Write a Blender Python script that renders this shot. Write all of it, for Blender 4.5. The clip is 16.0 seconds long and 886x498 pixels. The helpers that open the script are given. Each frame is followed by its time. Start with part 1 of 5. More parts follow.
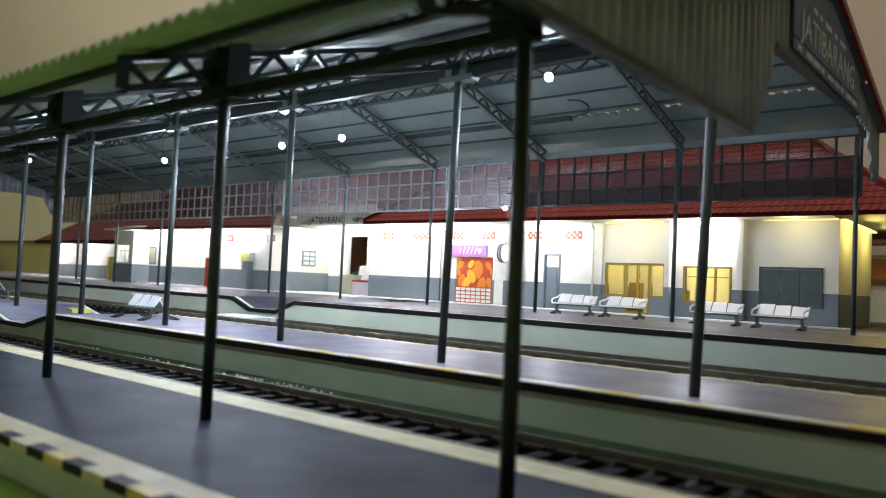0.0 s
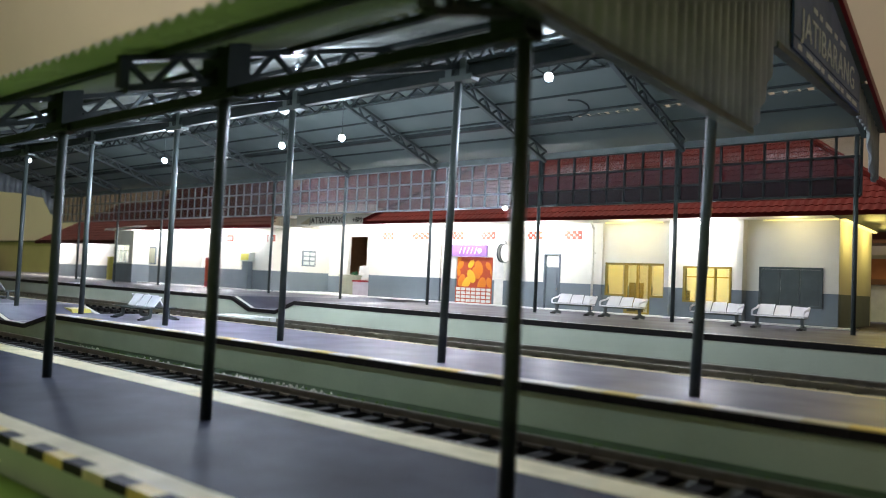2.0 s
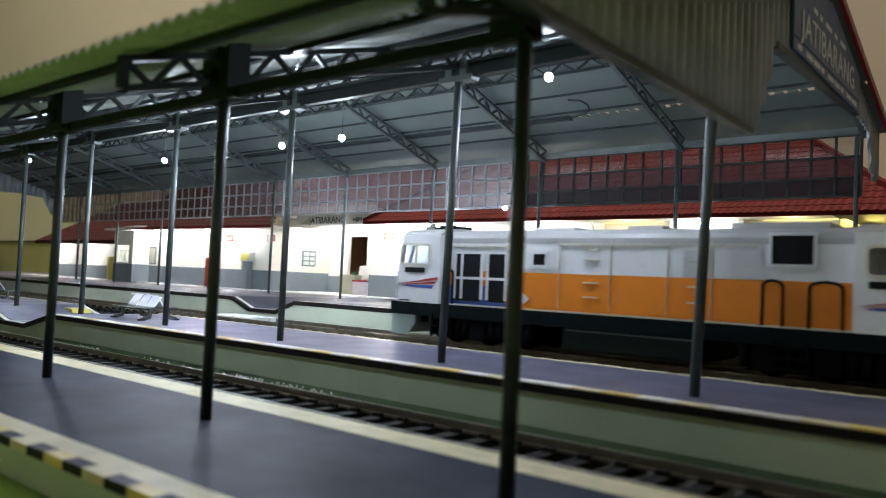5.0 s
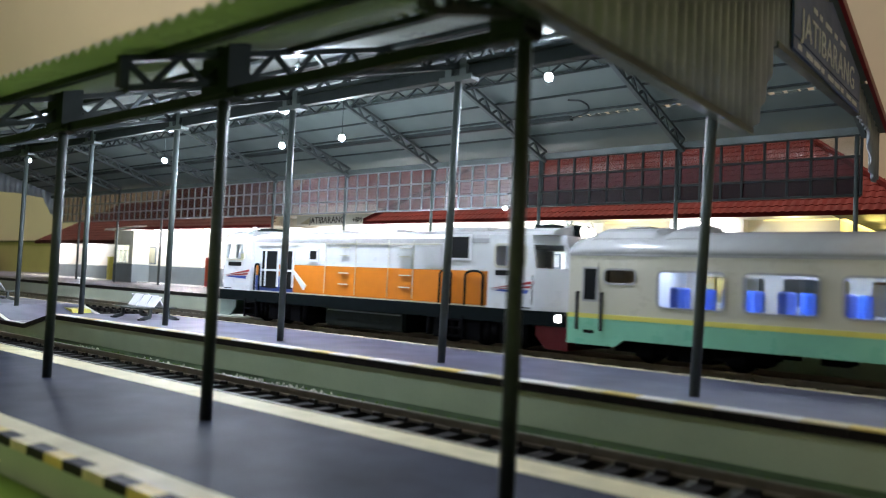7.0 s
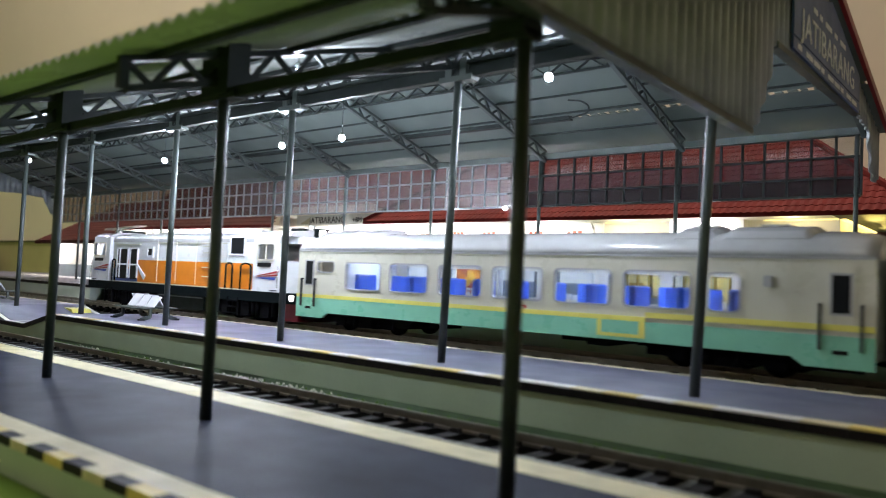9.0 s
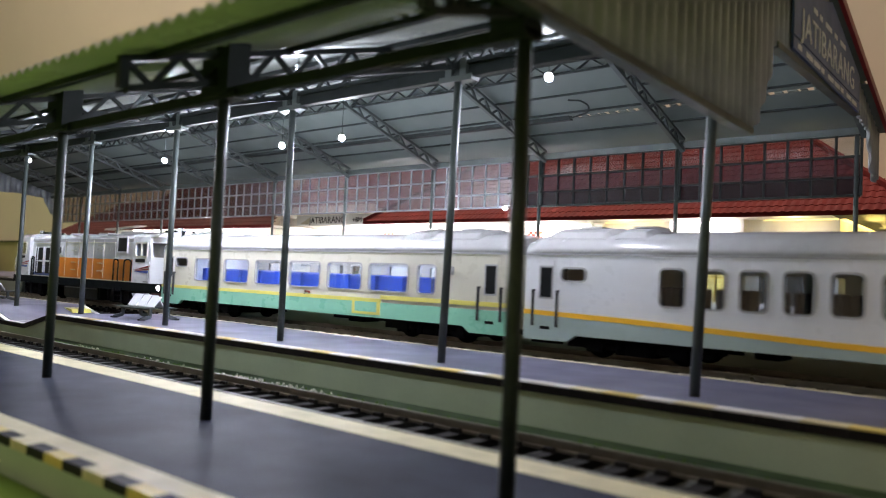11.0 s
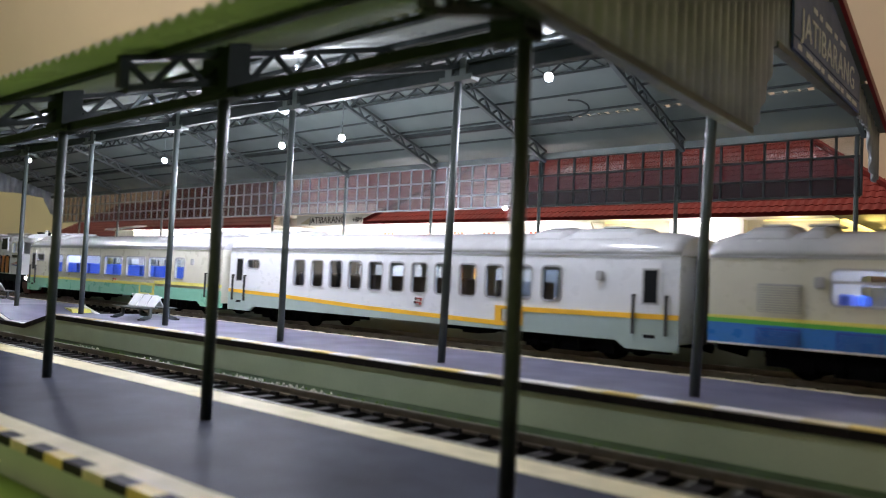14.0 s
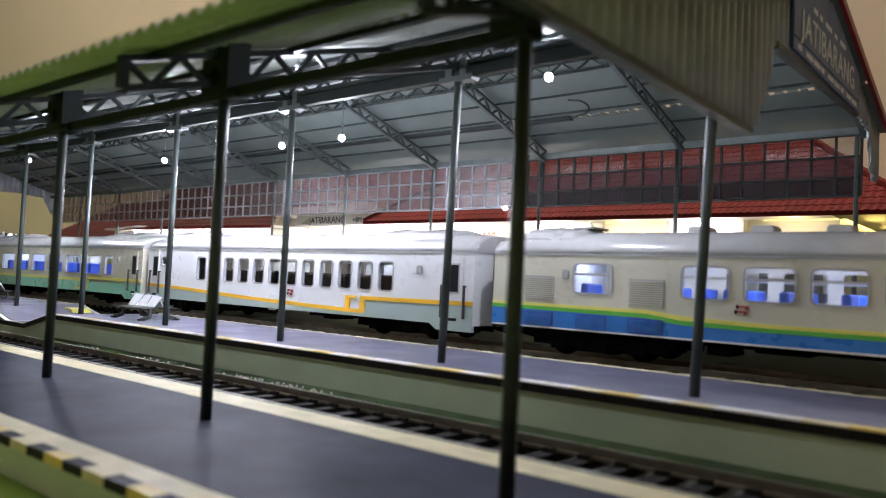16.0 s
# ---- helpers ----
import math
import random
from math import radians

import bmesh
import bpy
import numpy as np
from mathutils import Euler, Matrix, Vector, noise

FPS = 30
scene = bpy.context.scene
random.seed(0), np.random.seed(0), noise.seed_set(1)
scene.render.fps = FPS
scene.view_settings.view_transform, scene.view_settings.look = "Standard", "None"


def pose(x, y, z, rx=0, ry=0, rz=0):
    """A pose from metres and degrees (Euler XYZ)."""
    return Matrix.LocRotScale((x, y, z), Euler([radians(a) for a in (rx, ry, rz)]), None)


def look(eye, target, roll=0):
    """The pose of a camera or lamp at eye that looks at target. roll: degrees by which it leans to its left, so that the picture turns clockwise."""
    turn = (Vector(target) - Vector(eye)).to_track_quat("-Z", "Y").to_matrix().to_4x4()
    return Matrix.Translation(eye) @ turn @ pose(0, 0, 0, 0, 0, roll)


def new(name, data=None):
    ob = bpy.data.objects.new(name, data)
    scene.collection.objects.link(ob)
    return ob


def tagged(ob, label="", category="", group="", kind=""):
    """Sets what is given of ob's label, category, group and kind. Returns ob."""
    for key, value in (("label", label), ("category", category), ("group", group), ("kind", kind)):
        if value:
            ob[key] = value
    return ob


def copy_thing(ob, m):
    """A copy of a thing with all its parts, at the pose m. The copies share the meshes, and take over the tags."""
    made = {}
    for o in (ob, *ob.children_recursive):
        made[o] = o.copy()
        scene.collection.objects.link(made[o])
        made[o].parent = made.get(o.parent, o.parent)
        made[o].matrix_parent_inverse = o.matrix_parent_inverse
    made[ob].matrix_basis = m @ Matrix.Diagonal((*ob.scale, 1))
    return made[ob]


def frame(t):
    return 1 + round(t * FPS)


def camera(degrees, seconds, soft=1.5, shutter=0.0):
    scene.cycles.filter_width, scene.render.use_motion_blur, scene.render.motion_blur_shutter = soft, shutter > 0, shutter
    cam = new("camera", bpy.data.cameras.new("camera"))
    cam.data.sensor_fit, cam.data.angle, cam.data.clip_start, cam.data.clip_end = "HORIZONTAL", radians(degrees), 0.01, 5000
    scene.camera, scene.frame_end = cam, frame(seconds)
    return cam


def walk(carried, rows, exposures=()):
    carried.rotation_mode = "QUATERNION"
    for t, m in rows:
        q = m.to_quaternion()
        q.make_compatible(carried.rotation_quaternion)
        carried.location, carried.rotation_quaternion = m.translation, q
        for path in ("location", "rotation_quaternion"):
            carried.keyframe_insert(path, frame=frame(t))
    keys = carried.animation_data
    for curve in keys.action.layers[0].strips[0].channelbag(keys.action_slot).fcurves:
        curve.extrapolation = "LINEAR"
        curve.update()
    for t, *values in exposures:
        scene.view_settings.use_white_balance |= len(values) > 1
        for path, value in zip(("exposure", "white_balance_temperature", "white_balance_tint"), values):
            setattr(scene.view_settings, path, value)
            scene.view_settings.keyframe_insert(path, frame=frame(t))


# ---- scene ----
cam = camera(61.25, 16.0, soft=1.0, shutter=0.5)
S = 1 / 80.0  # model scale: plan numbers below are full-size metres, the world is the model's own size


def P(x, y, z):
    return (x * S, y * S, z * S)


EYE = (0.0, 0.0, 1.744)
YAW, PITCH = radians(-39.44), radians(2.504)
AIM = (EYE[0] + 30 * math.sin(YAW) * math.cos(PITCH), EYE[1] + 30 * math.cos(YAW) * math.cos(PITCH), EYE[2] + 30 * math.sin(PITCH))
VIEW = look(P(*EYE), P(*AIM), 2.62)
walk(cam, [(0.0, VIEW), (16.0, VIEW)], exposures=[(0.0, 0.12, 6350, 10), (2.0, 0.12, 6350, 10), (4.2, 0.08, 6400, 10), (6.3, 0.32, 6500, 10), (9.0, 0.46, 6600, 12), (11.3, 0.44, 6850, 19), (16.0, 0.44, 6850, 19)])
cam.data.dof.use_dof = True
cam.data.dof.focus_distance = 27 * S
cam.data.dof.aperture_fstop = 25

# ---- light ----
world = bpy.data.worlds.new("room_night")
world.use_nodes = True
world.node_tree.nodes["Background"].inputs[0].default_value = (0.55, 0.6, 0.7, 1)
world.node_tree.nodes["Background"].inputs[1].default_value = 0.02
scene.world = world


def lamp(name, kind, x, y, z, power, color, size=0.1, target=None):
    data = bpy.data.lights.new(name, kind)
    data.energy, data.color = power, color
    if kind == "AREA":
        data.size = size * S
    else:
        data.shadow_soft_size = size * S
    ob = new(name, data)
    ob.matrix_world = look(P(x, y, z), P(*(target or (x, y + 0.001, z - 1))))
    return ob


COOL, WHITE = (0.77, 0.865, 1.0), (0.98, 0.98, 1.0)
# the room's unseen ceiling light, split over two lamps, warm and weak
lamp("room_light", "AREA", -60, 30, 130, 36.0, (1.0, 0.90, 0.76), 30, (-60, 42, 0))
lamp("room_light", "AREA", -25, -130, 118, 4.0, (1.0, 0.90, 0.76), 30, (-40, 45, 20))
# added low fill, no such lamp known: brightens the platform faces
lamp("low_fill_light", "AREA", -150, -90, 22, 0.9, (1.0, 0.94, 0.80), 40, (-25, 15, 2))

# ---- materials ----


def mat(name, color, rough=0.6, metal=0.0, var=0.15, scale=3.0, bump=0.15, fine=30.0, tint=None, spec=0.5):
    """Painted or plain surface with two scales of variation and fine relief; scales are per full-size metre."""
    m = bpy.data.materials.new(name)
    m.use_nodes = True
    nt = m.node_tree
    b = nt.nodes["Principled BSDF"]
    b.inputs["Roughness"].default_value, b.inputs["Metallic"].default_value = rough, metal
    b.inputs["Specular IOR Level"].default_value = spec
    tc = nt.nodes.new("ShaderNodeTexCoord")
    mp = nt.nodes.new("ShaderNodeMapping")
    mp.inputs["Scale"].default_value = (1 / S, 1 / S, 1 / S)
    nt.links.new(tc.outputs["Object"], mp.inputs[0])
    n1, n2 = nt.nodes.new("ShaderNodeTexNoise"), nt.nodes.new("ShaderNodeTexNoise")
    n1.inputs["Scale"].default_value, n2.inputs["Scale"].default_value = scale, fine
    n1.inputs["Detail"].default_value = 5
    n2.inputs["Detail"].default_value = 3
    for n in (n1, n2):
        nt.links.new(mp.outputs[0], n.inputs["Vector"])
    add = nt.nodes.new("ShaderNodeMath")
    add.operation = "MULTIPLY_ADD"
    add.inputs[1].default_value = 0.3
    nt.links.new(n2.outputs[0], add.inputs[0])
    nt.links.new(n1.outputs[0], add.inputs[2])
    ramp = nt.nodes.new("ShaderNodeMapRange")
    ramp.inputs[1].default_value, ramp.inputs[2].default_value = 0.4, 0.9
    nt.links.new(add.outputs[0], ramp.inputs[0])
    mix = nt.nodes.new("ShaderNodeMix")
    mix.data_type = "RGBA"
    t = tint or tuple(c * (1 - var) for c in color)
    mix.inputs[6].default_value = (*color, 1)
    mix.inputs[7].default_value = (*t, 1)
    nt.links.new(ramp.outputs[0], mix.inputs[0])
    nt.links.new(mix.outputs[2], b.inputs["Base Color"])
    rr = nt.nodes.new("ShaderNodeMapRange")
    rr.inputs[3].default_value, rr.inputs[4].default_value = max(0.03, rough - 0.12), min(1, rough + 0.12)
    nt.links.new(n1.outputs[0], rr.inputs[0])
    nt.links.new(rr.outputs[0], b.inputs["Roughness"])
    if bump:
        bp = nt.nodes.new("ShaderNodeBump")
        bp.inputs["Strength"].default_value = bump
        bp.inputs["Distance"].default_value = 0.02 * S
        nt.links.new(add.outputs[0], bp.inputs["Height"])
        nt.links.new(bp.outputs[0], b.inputs["Normal"])
    return m


def glow(name, color, strength):
    m = bpy.data.materials.new(name)
    m.use_nodes = True
    b = m.node_tree.nodes["Principled BSDF"]
    b.inputs["Base Color"].default_value = (*color, 1)
    b.inputs["Emission Color"].default_value = (*color, 1)
    b.inputs["Emission Strength"].default_value = strength
    return m


def glass(name, tint, gloss=0.12, rough=0.03):
    m = bpy.data.materials.new(name)
    m.use_nodes = True
    nt = m.node_tree
    nt.nodes.remove(nt.nodes["Principled BSDF"])
    out = nt.nodes["Material Output"]
    tr, gl, mx = nt.nodes.new("ShaderNodeBsdfTransparent"), nt.nodes.new("ShaderNodeBsdfGlossy"), nt.nodes.new("ShaderNodeMixShader")
    tr.inputs[0].default_value = (*tint, 1)
    gl.inputs["Roughness"].default_value = rough
    mx.inputs[0].default_value = gloss
    for a, b in ((tr.outputs[0], mx.inputs[1]), (gl.outputs[0], mx.inputs[2]), (mx.outputs[0], out.inputs[0])):
        nt.links.new(a, b)
    return m


M = dict(
    platform=mat("platform_grey_paint", (0.115, 0.112, 0.175), 0.42, var=0.25, scale=0.8, bump=0.12, fine=14, spec=0.3),
    # near deck: its weaker light is put into a darker copy of the paint
    shaded_deck=mat("shaded_navy_platform_paint", (0.012, 0.017, 0.042), 0.6, var=0.45, scale=0.8, bump=0.12, fine=14, spec=0.08),
    far_deck=mat("dark_slate_platform_paint", (0.055, 0.056, 0.085), 0.5, var=0.3, scale=0.8, bump=0.12, fine=14, spec=0.3),
    coping=mat("coping_cream_paint", (0.66, 0.58, 0.34), 0.6, var=0.3, scale=2),
    yellow=mat("safety_yellow_paint", (0.66, 0.50, 0.13), 0.55, var=0.3, scale=3),
    black=mat("safety_black_paint", (0.012, 0.010, 0.010), 0.6, var=0.3, scale=3, spec=0.1),
    white=mat("safety_white_paint", (0.74, 0.72, 0.66), 0.55, var=0.2, scale=3),
    face=mat("platform_wall_pale_green", (0.40, 0.50, 0.36), 0.6, var=0.2, scale=0.7, bump=0.1),
    facefar=mat("platform_wall_pale_blue_green", (0.44, 0.48, 0.38), 0.6, var=0.15, scale=0.7, bump=0.1),
    grass=mat("green_ground_scatter", (0.085, 0.21, 0.013), 0.9, var=0.6, scale=2.2, bump=0.8, fine=22, tint=(0.12, 0.20, 0.03)),
    ballast=mat("grey_ballast", (0.13, 0.13, 0.125), 0.85, var=0.6, scale=6, bump=0.9, fine=25, tint=(0.07, 0.075, 0.065)),
    verge=mat("dark_green_bank", (0.05, 0.095, 0.035), 0.45, var=0.5, scale=1.5, bump=0.4, fine=14),
    sleeper=mat("black_sleeper_plastic", (0.014, 0.013, 0.013), 0.8, var=0.3, scale=5, spec=0.1),
    rail=mat("nickel_silver_rail", (0.30, 0.28, 0.24), 0.32, 0.8, var=0.3, scale=4),
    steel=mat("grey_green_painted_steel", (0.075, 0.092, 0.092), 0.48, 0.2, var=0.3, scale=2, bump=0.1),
    steeldark=mat("dark_grey_steel", (0.022, 0.028, 0.029), 0.6, 0.0, var=0.3, scale=2, bump=0.1, spec=0.12),
    steelmid=mat("mid_grey_green_steel", (0.045, 0.056, 0.052), 0.5, 0.1, var=0.3, scale=2, bump=0.1, spec=0.3),
    litbar=mat("lit_grey_glazing_bar", (0.22, 0.235, 0.25), 0.5, var=0.2, scale=2),
    sheet=mat("dark_corrugated_sheet_paint", (0.40, 0.43, 0.41), 0.3, 0.1, var=0.3, scale=0.6, bump=0.1),
    gable=mat("weathered_corrugated_gable", (0.24, 0.26, 0.30), 0.4, 0.1, var=0.6, scale=1.0, bump=0.2, tint=(0.44, 0.47, 0.52)),
    back=mat("dark_grey_roof_underside", (0.12, 0.15, 0.145), 0.55, 0.05, var=0.2, scale=0.6, bump=0.08),
    wall=mat("cream_painted_wall", (0.78, 0.75, 0.65), 0.65, var=0.14, scale=0.6, bump=0.08),
    dado=mat("grey_painted_dado", (0.15, 0.18, 0.20), 0.55, var=0.12, scale=0.8, bump=0.06),
    tile=mat("maroon_roof_tile", (0.075, 0.008, 0.0075), 0.75, var=0.4, scale=1.2, bump=0.15, tint=(0.115, 0.015, 0.012), spec=0.08),
    # wing and annex: brownish tile, the shade there put into its colour
    shadetile=mat("shaded_brown_roof_tile", (0.028, 0.007, 0.007), 0.75, var=0.4, scale=1.2, bump=0.15, tint=(0.05, 0.013, 0.011), spec=0.1),
    plinth=mat("white_apron", (0.75, 0.75, 0.72), 0.6, var=0.1),
    yframe=mat("mustard_window_frame", (0.24, 0.175, 0.02), 0.5, var=0.2),
    shutter=mat("dark_green_grey_shutter", (0.06, 0.08, 0.075), 0.5, var=0.25, scale=3),
    bench=mat("silver_bench_paint", (0.78, 0.79, 0.84), 0.45, 0.0, var=0.15),
    room=mat("beige_room_wall", (0.56, 0.50, 0.405), 0.8, var=0.06, scale=0.1, bump=0.02, fine=2),
    orange=mat("orange_paint", (0.64, 0.185, 0.009), 0.35, var=0.1, bump=0.05),
    twhite=mat("white_train_paint", (0.60, 0.61, 0.64), 0.3, var=0.06, bump=0.03),
    tgrey=mat("pale_grey_train_paint", (0.52, 0.50, 0.42), 0.3, var=0.06, bump=0.03),
    troof=mat("grey_train_roof", (0.36, 0.36, 0.37), 0.22, var=0.12, bump=0.05),
    tblack=mat("black_underframe", (0.004, 0.004, 0.005), 0.75, var=0.3, spec=0.02),
    tframe=mat("dark_teal_frame_sill", (0.005, 0.008, 0.009), 0.6, var=0.2, spec=0.03),
    oldred=mat("deep_red_pilot_paint", (0.11, 0.006, 0.010), 0.45, var=0.25, spec=0.3),
    tank=mat("dark_green_tank_paint", (0.006, 0.010, 0.009), 0.5, var=0.3, spec=0.12),
    red=mat("dark_red_paint", (0.33, 0.02, 0.025), 0.4, var=0.2),
    blue=mat("bright_blue_paint", (0.02, 0.16, 0.48), 0.3, var=0.1, bump=0.03),
    navy=mat("deep_blue_paint", (0.03, 0.07, 0.33), 0.4, var=0.15),
    mint=mat("mint_green_paint", (0.20, 0.50, 0.36), 0.3, var=0.1, bump=0.03),
    sage=mat("grey_green_paint", (0.30, 0.38, 0.36), 0.35, var=0.08, bump=0.03),
    lime=mat("lime_green_paint", (0.08, 0.42, 0.06), 0.35, var=0.1),
    tyellow=mat("yellow_stripe_paint", (0.68, 0.62, 0.14), 0.35, var=0.1),
    amber=mat("amber_stripe_paint", (0.80, 0.43, 0.03), 0.35, var=0.1),
    seat=mat("blue_seat_fabric", (0.03, 0.12, 0.58), 0.7, var=0.2, scale=5),
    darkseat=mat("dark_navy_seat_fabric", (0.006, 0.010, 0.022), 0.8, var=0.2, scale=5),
    # lining of the unlit coach: its dimness is put into the colour
    unlitinner=mat("unlit_interior_panel", (0.03, 0.035, 0.04), 0.6, var=0.1),
    inner=mat("pale_interior_panel", (0.66, 0.68, 0.70), 0.5, var=0.06),
    dark=mat("dark_opening", (0.005, 0.006, 0.008), 0.4, var=0.2, spec=0.12),
    rubber=mat("black_rubber", (0.02, 0.02, 0.022), 0.6, var=0.2),
    chrome=mat("bright_metal", (0.65, 0.65, 0.65), 0.25, 0.9, var=0.1),
    orangegrille=mat("terracotta_vent", (0.42, 0.05, 0.012), 0.6, var=0.2),
    signblue=mat("blue_sign_paint", (0.09, 0.15, 0.36), 0.45, var=0.25, scale=1.5),
    letter=mat("white_letter_paint", (0.8, 0.83, 0.88), 0.5, var=0.05),
    purple=mat("purple_sign_paint", (0.26, 0.13, 0.36), 0.4, var=0.1),
    signgrey=mat("grey_sign_board", (0.58, 0.62, 0.57), 0.5, var=0.1),
    wood=mat("brown_cupboard_wood", (0.20, 0.09, 0.03), 0.5, var=0.3),
    cardboard=mat("orange_brown_cardboard", (0.40, 0.17, 0.05), 0.8, var=0.2),
    bin=mat("pale_olive_box", (0.42, 0.42, 0.30), 0.6, var=0.2),
    lilac=mat("pale_lilac_box", (0.55, 0.50, 0.56), 0.6, var=0.2),
    green=mat("dark_green_plastic", (0.03, 0.14, 0.05), 0.5, var=0.2),
    led=glow("led_cool_white", (0.85, 0.92, 1.0), 60.0),
    headlamp=glow("lit_lamp", (1.0, 0.96, 0.9), 9.0),
    strip=glow("coach_ceiling_strip", (0.84, 0.90, 1.0), 18.0),
    hedge=mat("dark_olive_foliage", (0.045, 0.05, 0.012), 0.9, var=0.5, scale=1.5, bump=0.6, fine=12),
    khaki=mat("khaki_backboard_paint", (0.34, 0.30, 0.15), 0.8, var=0.15, scale=0.2, bump=0.05, fine=4),
    pane=glass("clear_pane", (0.80, 0.82, 0.84), 0.05),
    shadehaze=glass("dusty_shaded_pane", (0.20, 0.15, 0.20), 0.012, 0.5),
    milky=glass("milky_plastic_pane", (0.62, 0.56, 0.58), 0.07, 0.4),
    softshadehaze=glass("half_dusty_shaded_pane", (0.50, 0.40, 0.46), 0.015, 0.5),
    coachglass=glass("tinted_coach_glass", (0.82, 0.87, 0.93), 0.06),
    litroom=glow("lit_yellow_room", (0.95, 0.80, 0.30), 1.2),
)

# ---- mesh helpers (full-size metres) ----


def box(bm, x0, x1, y0, y1, z0, z1):
    vs = [bm.verts.new((x, y, z)) for x in (x0, x1) for y in (y0, y1) for z in (z0, z1)]
    for f in ((0, 1, 3, 2), (4, 6, 7, 5), (0, 4, 5, 1), (2, 3, 7, 6), (0, 2, 6, 4), (1, 5, 7, 3)):
        bm.faces.new([vs[i] for i in f])
    return bm


def B(*b):
    bm = bmesh.new()
    for q in b:
        box(bm, *q)
    return bm


def bar(bm, a, b, w, h=None, up=(0, 0, 1)):
    """A rectangular bar from a to b, w wide across and h deep."""
    a, b = Vector(a), Vector(b)
    h = w if h is None else h
    d = (b - a).normalized()
    s = d.cross(Vector(up))
    s = s.normalized() if s.length > 1e-4 else Vector((1, 0, 0))
    u = s.cross(d)
    ring = [[bm.verts.new(p + s * i * w / 2 + u * j * h / 2) for i, j in ((-1, -1), (1, -1), (1, 1), (-1, 1))] for p in (a, b)]
    for k in range(4):
        bm.faces.new((ring[0][k], ring[0][(k + 1) % 4], ring[1][(k + 1) % 4], ring[1][k]))
    bm.faces.new(ring[0][::-1])
    bm.faces.new(ring[1])


def rod(bm, a, b, r, n=8, r2=None):
    a, b = Vector(a), Vector(b)
    d = (b - a).normalized()
    s = d.cross(Vector((0, 0, 1)) if abs(d.z) < 0.9 else Vector((1, 0, 0))).normalized()
    u = s.cross(d)
    r2 = r if r2 is None else r2
    rings = [[bm.verts.new(p + q * (s * math.cos(6.28318 * k / n) + u * math.sin(6.28318 * k / n))) for k in range(n)] for p, q in ((a, r), (b, r2))]
    for k in range(n):
        bm.faces.new((rings[0][k], rings[0][(k + 1) % n], rings[1][(k + 1) % n], rings[1][k])).smooth = True
    bm.faces.new(rings[0][::-1])
    bm.faces.new(rings[1])


def prism(bm, pts, axis, a, b):
    """A polygon of (u, v) points pushed from a to b along axis x ((u, v) = (y, z)) or y ((u, v) = (x, z)) or z."""
    def at(u, v, w):
        return (w, u, v) if axis == "x" else (u, w, v) if axis == "y" else (u, v, w)
    r = [[bm.verts.new(at(u, v, w)) for u, v in pts] for w in (a, b)]
    n = len(pts)
    for k in range(n):
        bm.faces.new((r[0][k], r[0][(k + 1) % n], r[1][(k + 1) % n], r[1][k]))
    bm.faces.new(r[0][::-1])
    bm.faces.new(r[1])


def holed(bm, x0, x1, z0, z1, y0, y1, holes):
    """One wall plate between y0 and y1 with rectangular openings (xa, xb, za, zb) through it."""
    holes = [(max(x0, a), min(x1, b), max(z0, c), min(z1, d)) for a, b, c, d in holes if a < x1 and b > x0 and c < z1 and d > z0]
    xs = sorted({x0, x1, *[h[0] for h in holes], *[h[1] for h in holes]})
    zs = sorted({z0, z1, *[h[2] for h in holes], *[h[3] for h in holes]})
    nx, nz = len(xs) - 1, len(zs) - 1
    full = {(i, j) for i in range(nx) for j in range(nz)
            if not any(h[0] < (xs[i] + xs[i + 1]) / 2 < h[1] and h[2] < (zs[j] + zs[j + 1]) / 2 < h[3] for h in holes)}
    made = {}

    def v(i, j, k):
        if (i, j, k) not in made:
            made[i, j, k] = bm.verts.new((xs[i], (y0, y1)[k], zs[j]))
        return made[i, j, k]
    for i, j in full:
        for k in (0, 1):
            bm.faces.new((v(i, j, k), v(i + 1, j, k), v(i + 1, j + 1, k), v(i, j + 1, k)))
        for di, dj, a, b in ((-1, 0, (0, 0), (0, 1)), (1, 0, (1, 0), (1, 1)), (0, -1, (0, 0), (1, 0)), (0, 1, (0, 1), (1, 1))):
            if (i + di, j + dj) not in full:
                p, q = (i + a[0], j + a[1]), (i + b[0], j + b[1])
                bm.faces.new((v(*p, 0), v(*q, 0), v(*q, 1), v(*p, 1)))


def mesh_of(name, bm, material):
    bmesh.ops.recalc_face_normals(bm, faces=bm.faces)
    me = bpy.data.meshes.new(name)
    bm.transform(Matrix.Scale(S, 4))
    bm.to_mesh(me)
    bm.free()
    me.materials.append(material)
    return me


def part(name, bm, material, parent, label=""):
    ob = new(name, mesh_of(name, bm, material))
    ob.parent = parent
    if label:
        tagged(ob, label)
    return ob


def piece(name, me, parent, x, y, z, rz=0.0):
    ob = new(name, me)
    ob.parent = parent
    ob.matrix_basis = Matrix.Translation(P(x, y, z)) @ Matrix.Rotation(rz, 4, "Z")
    return ob


def thing(name, x, y, z, label, category, group="", kind=""):
    ob = new(name)
    ob.empty_display_size = 0.01
    ob.location = P(x, y, z)
    return tagged(ob, label, category, group, kind)


def solo(name, bm, material, label, category, kind="structure"):
    return tagged(new(name, mesh_of(name, bm, material)), label, category, "", kind)


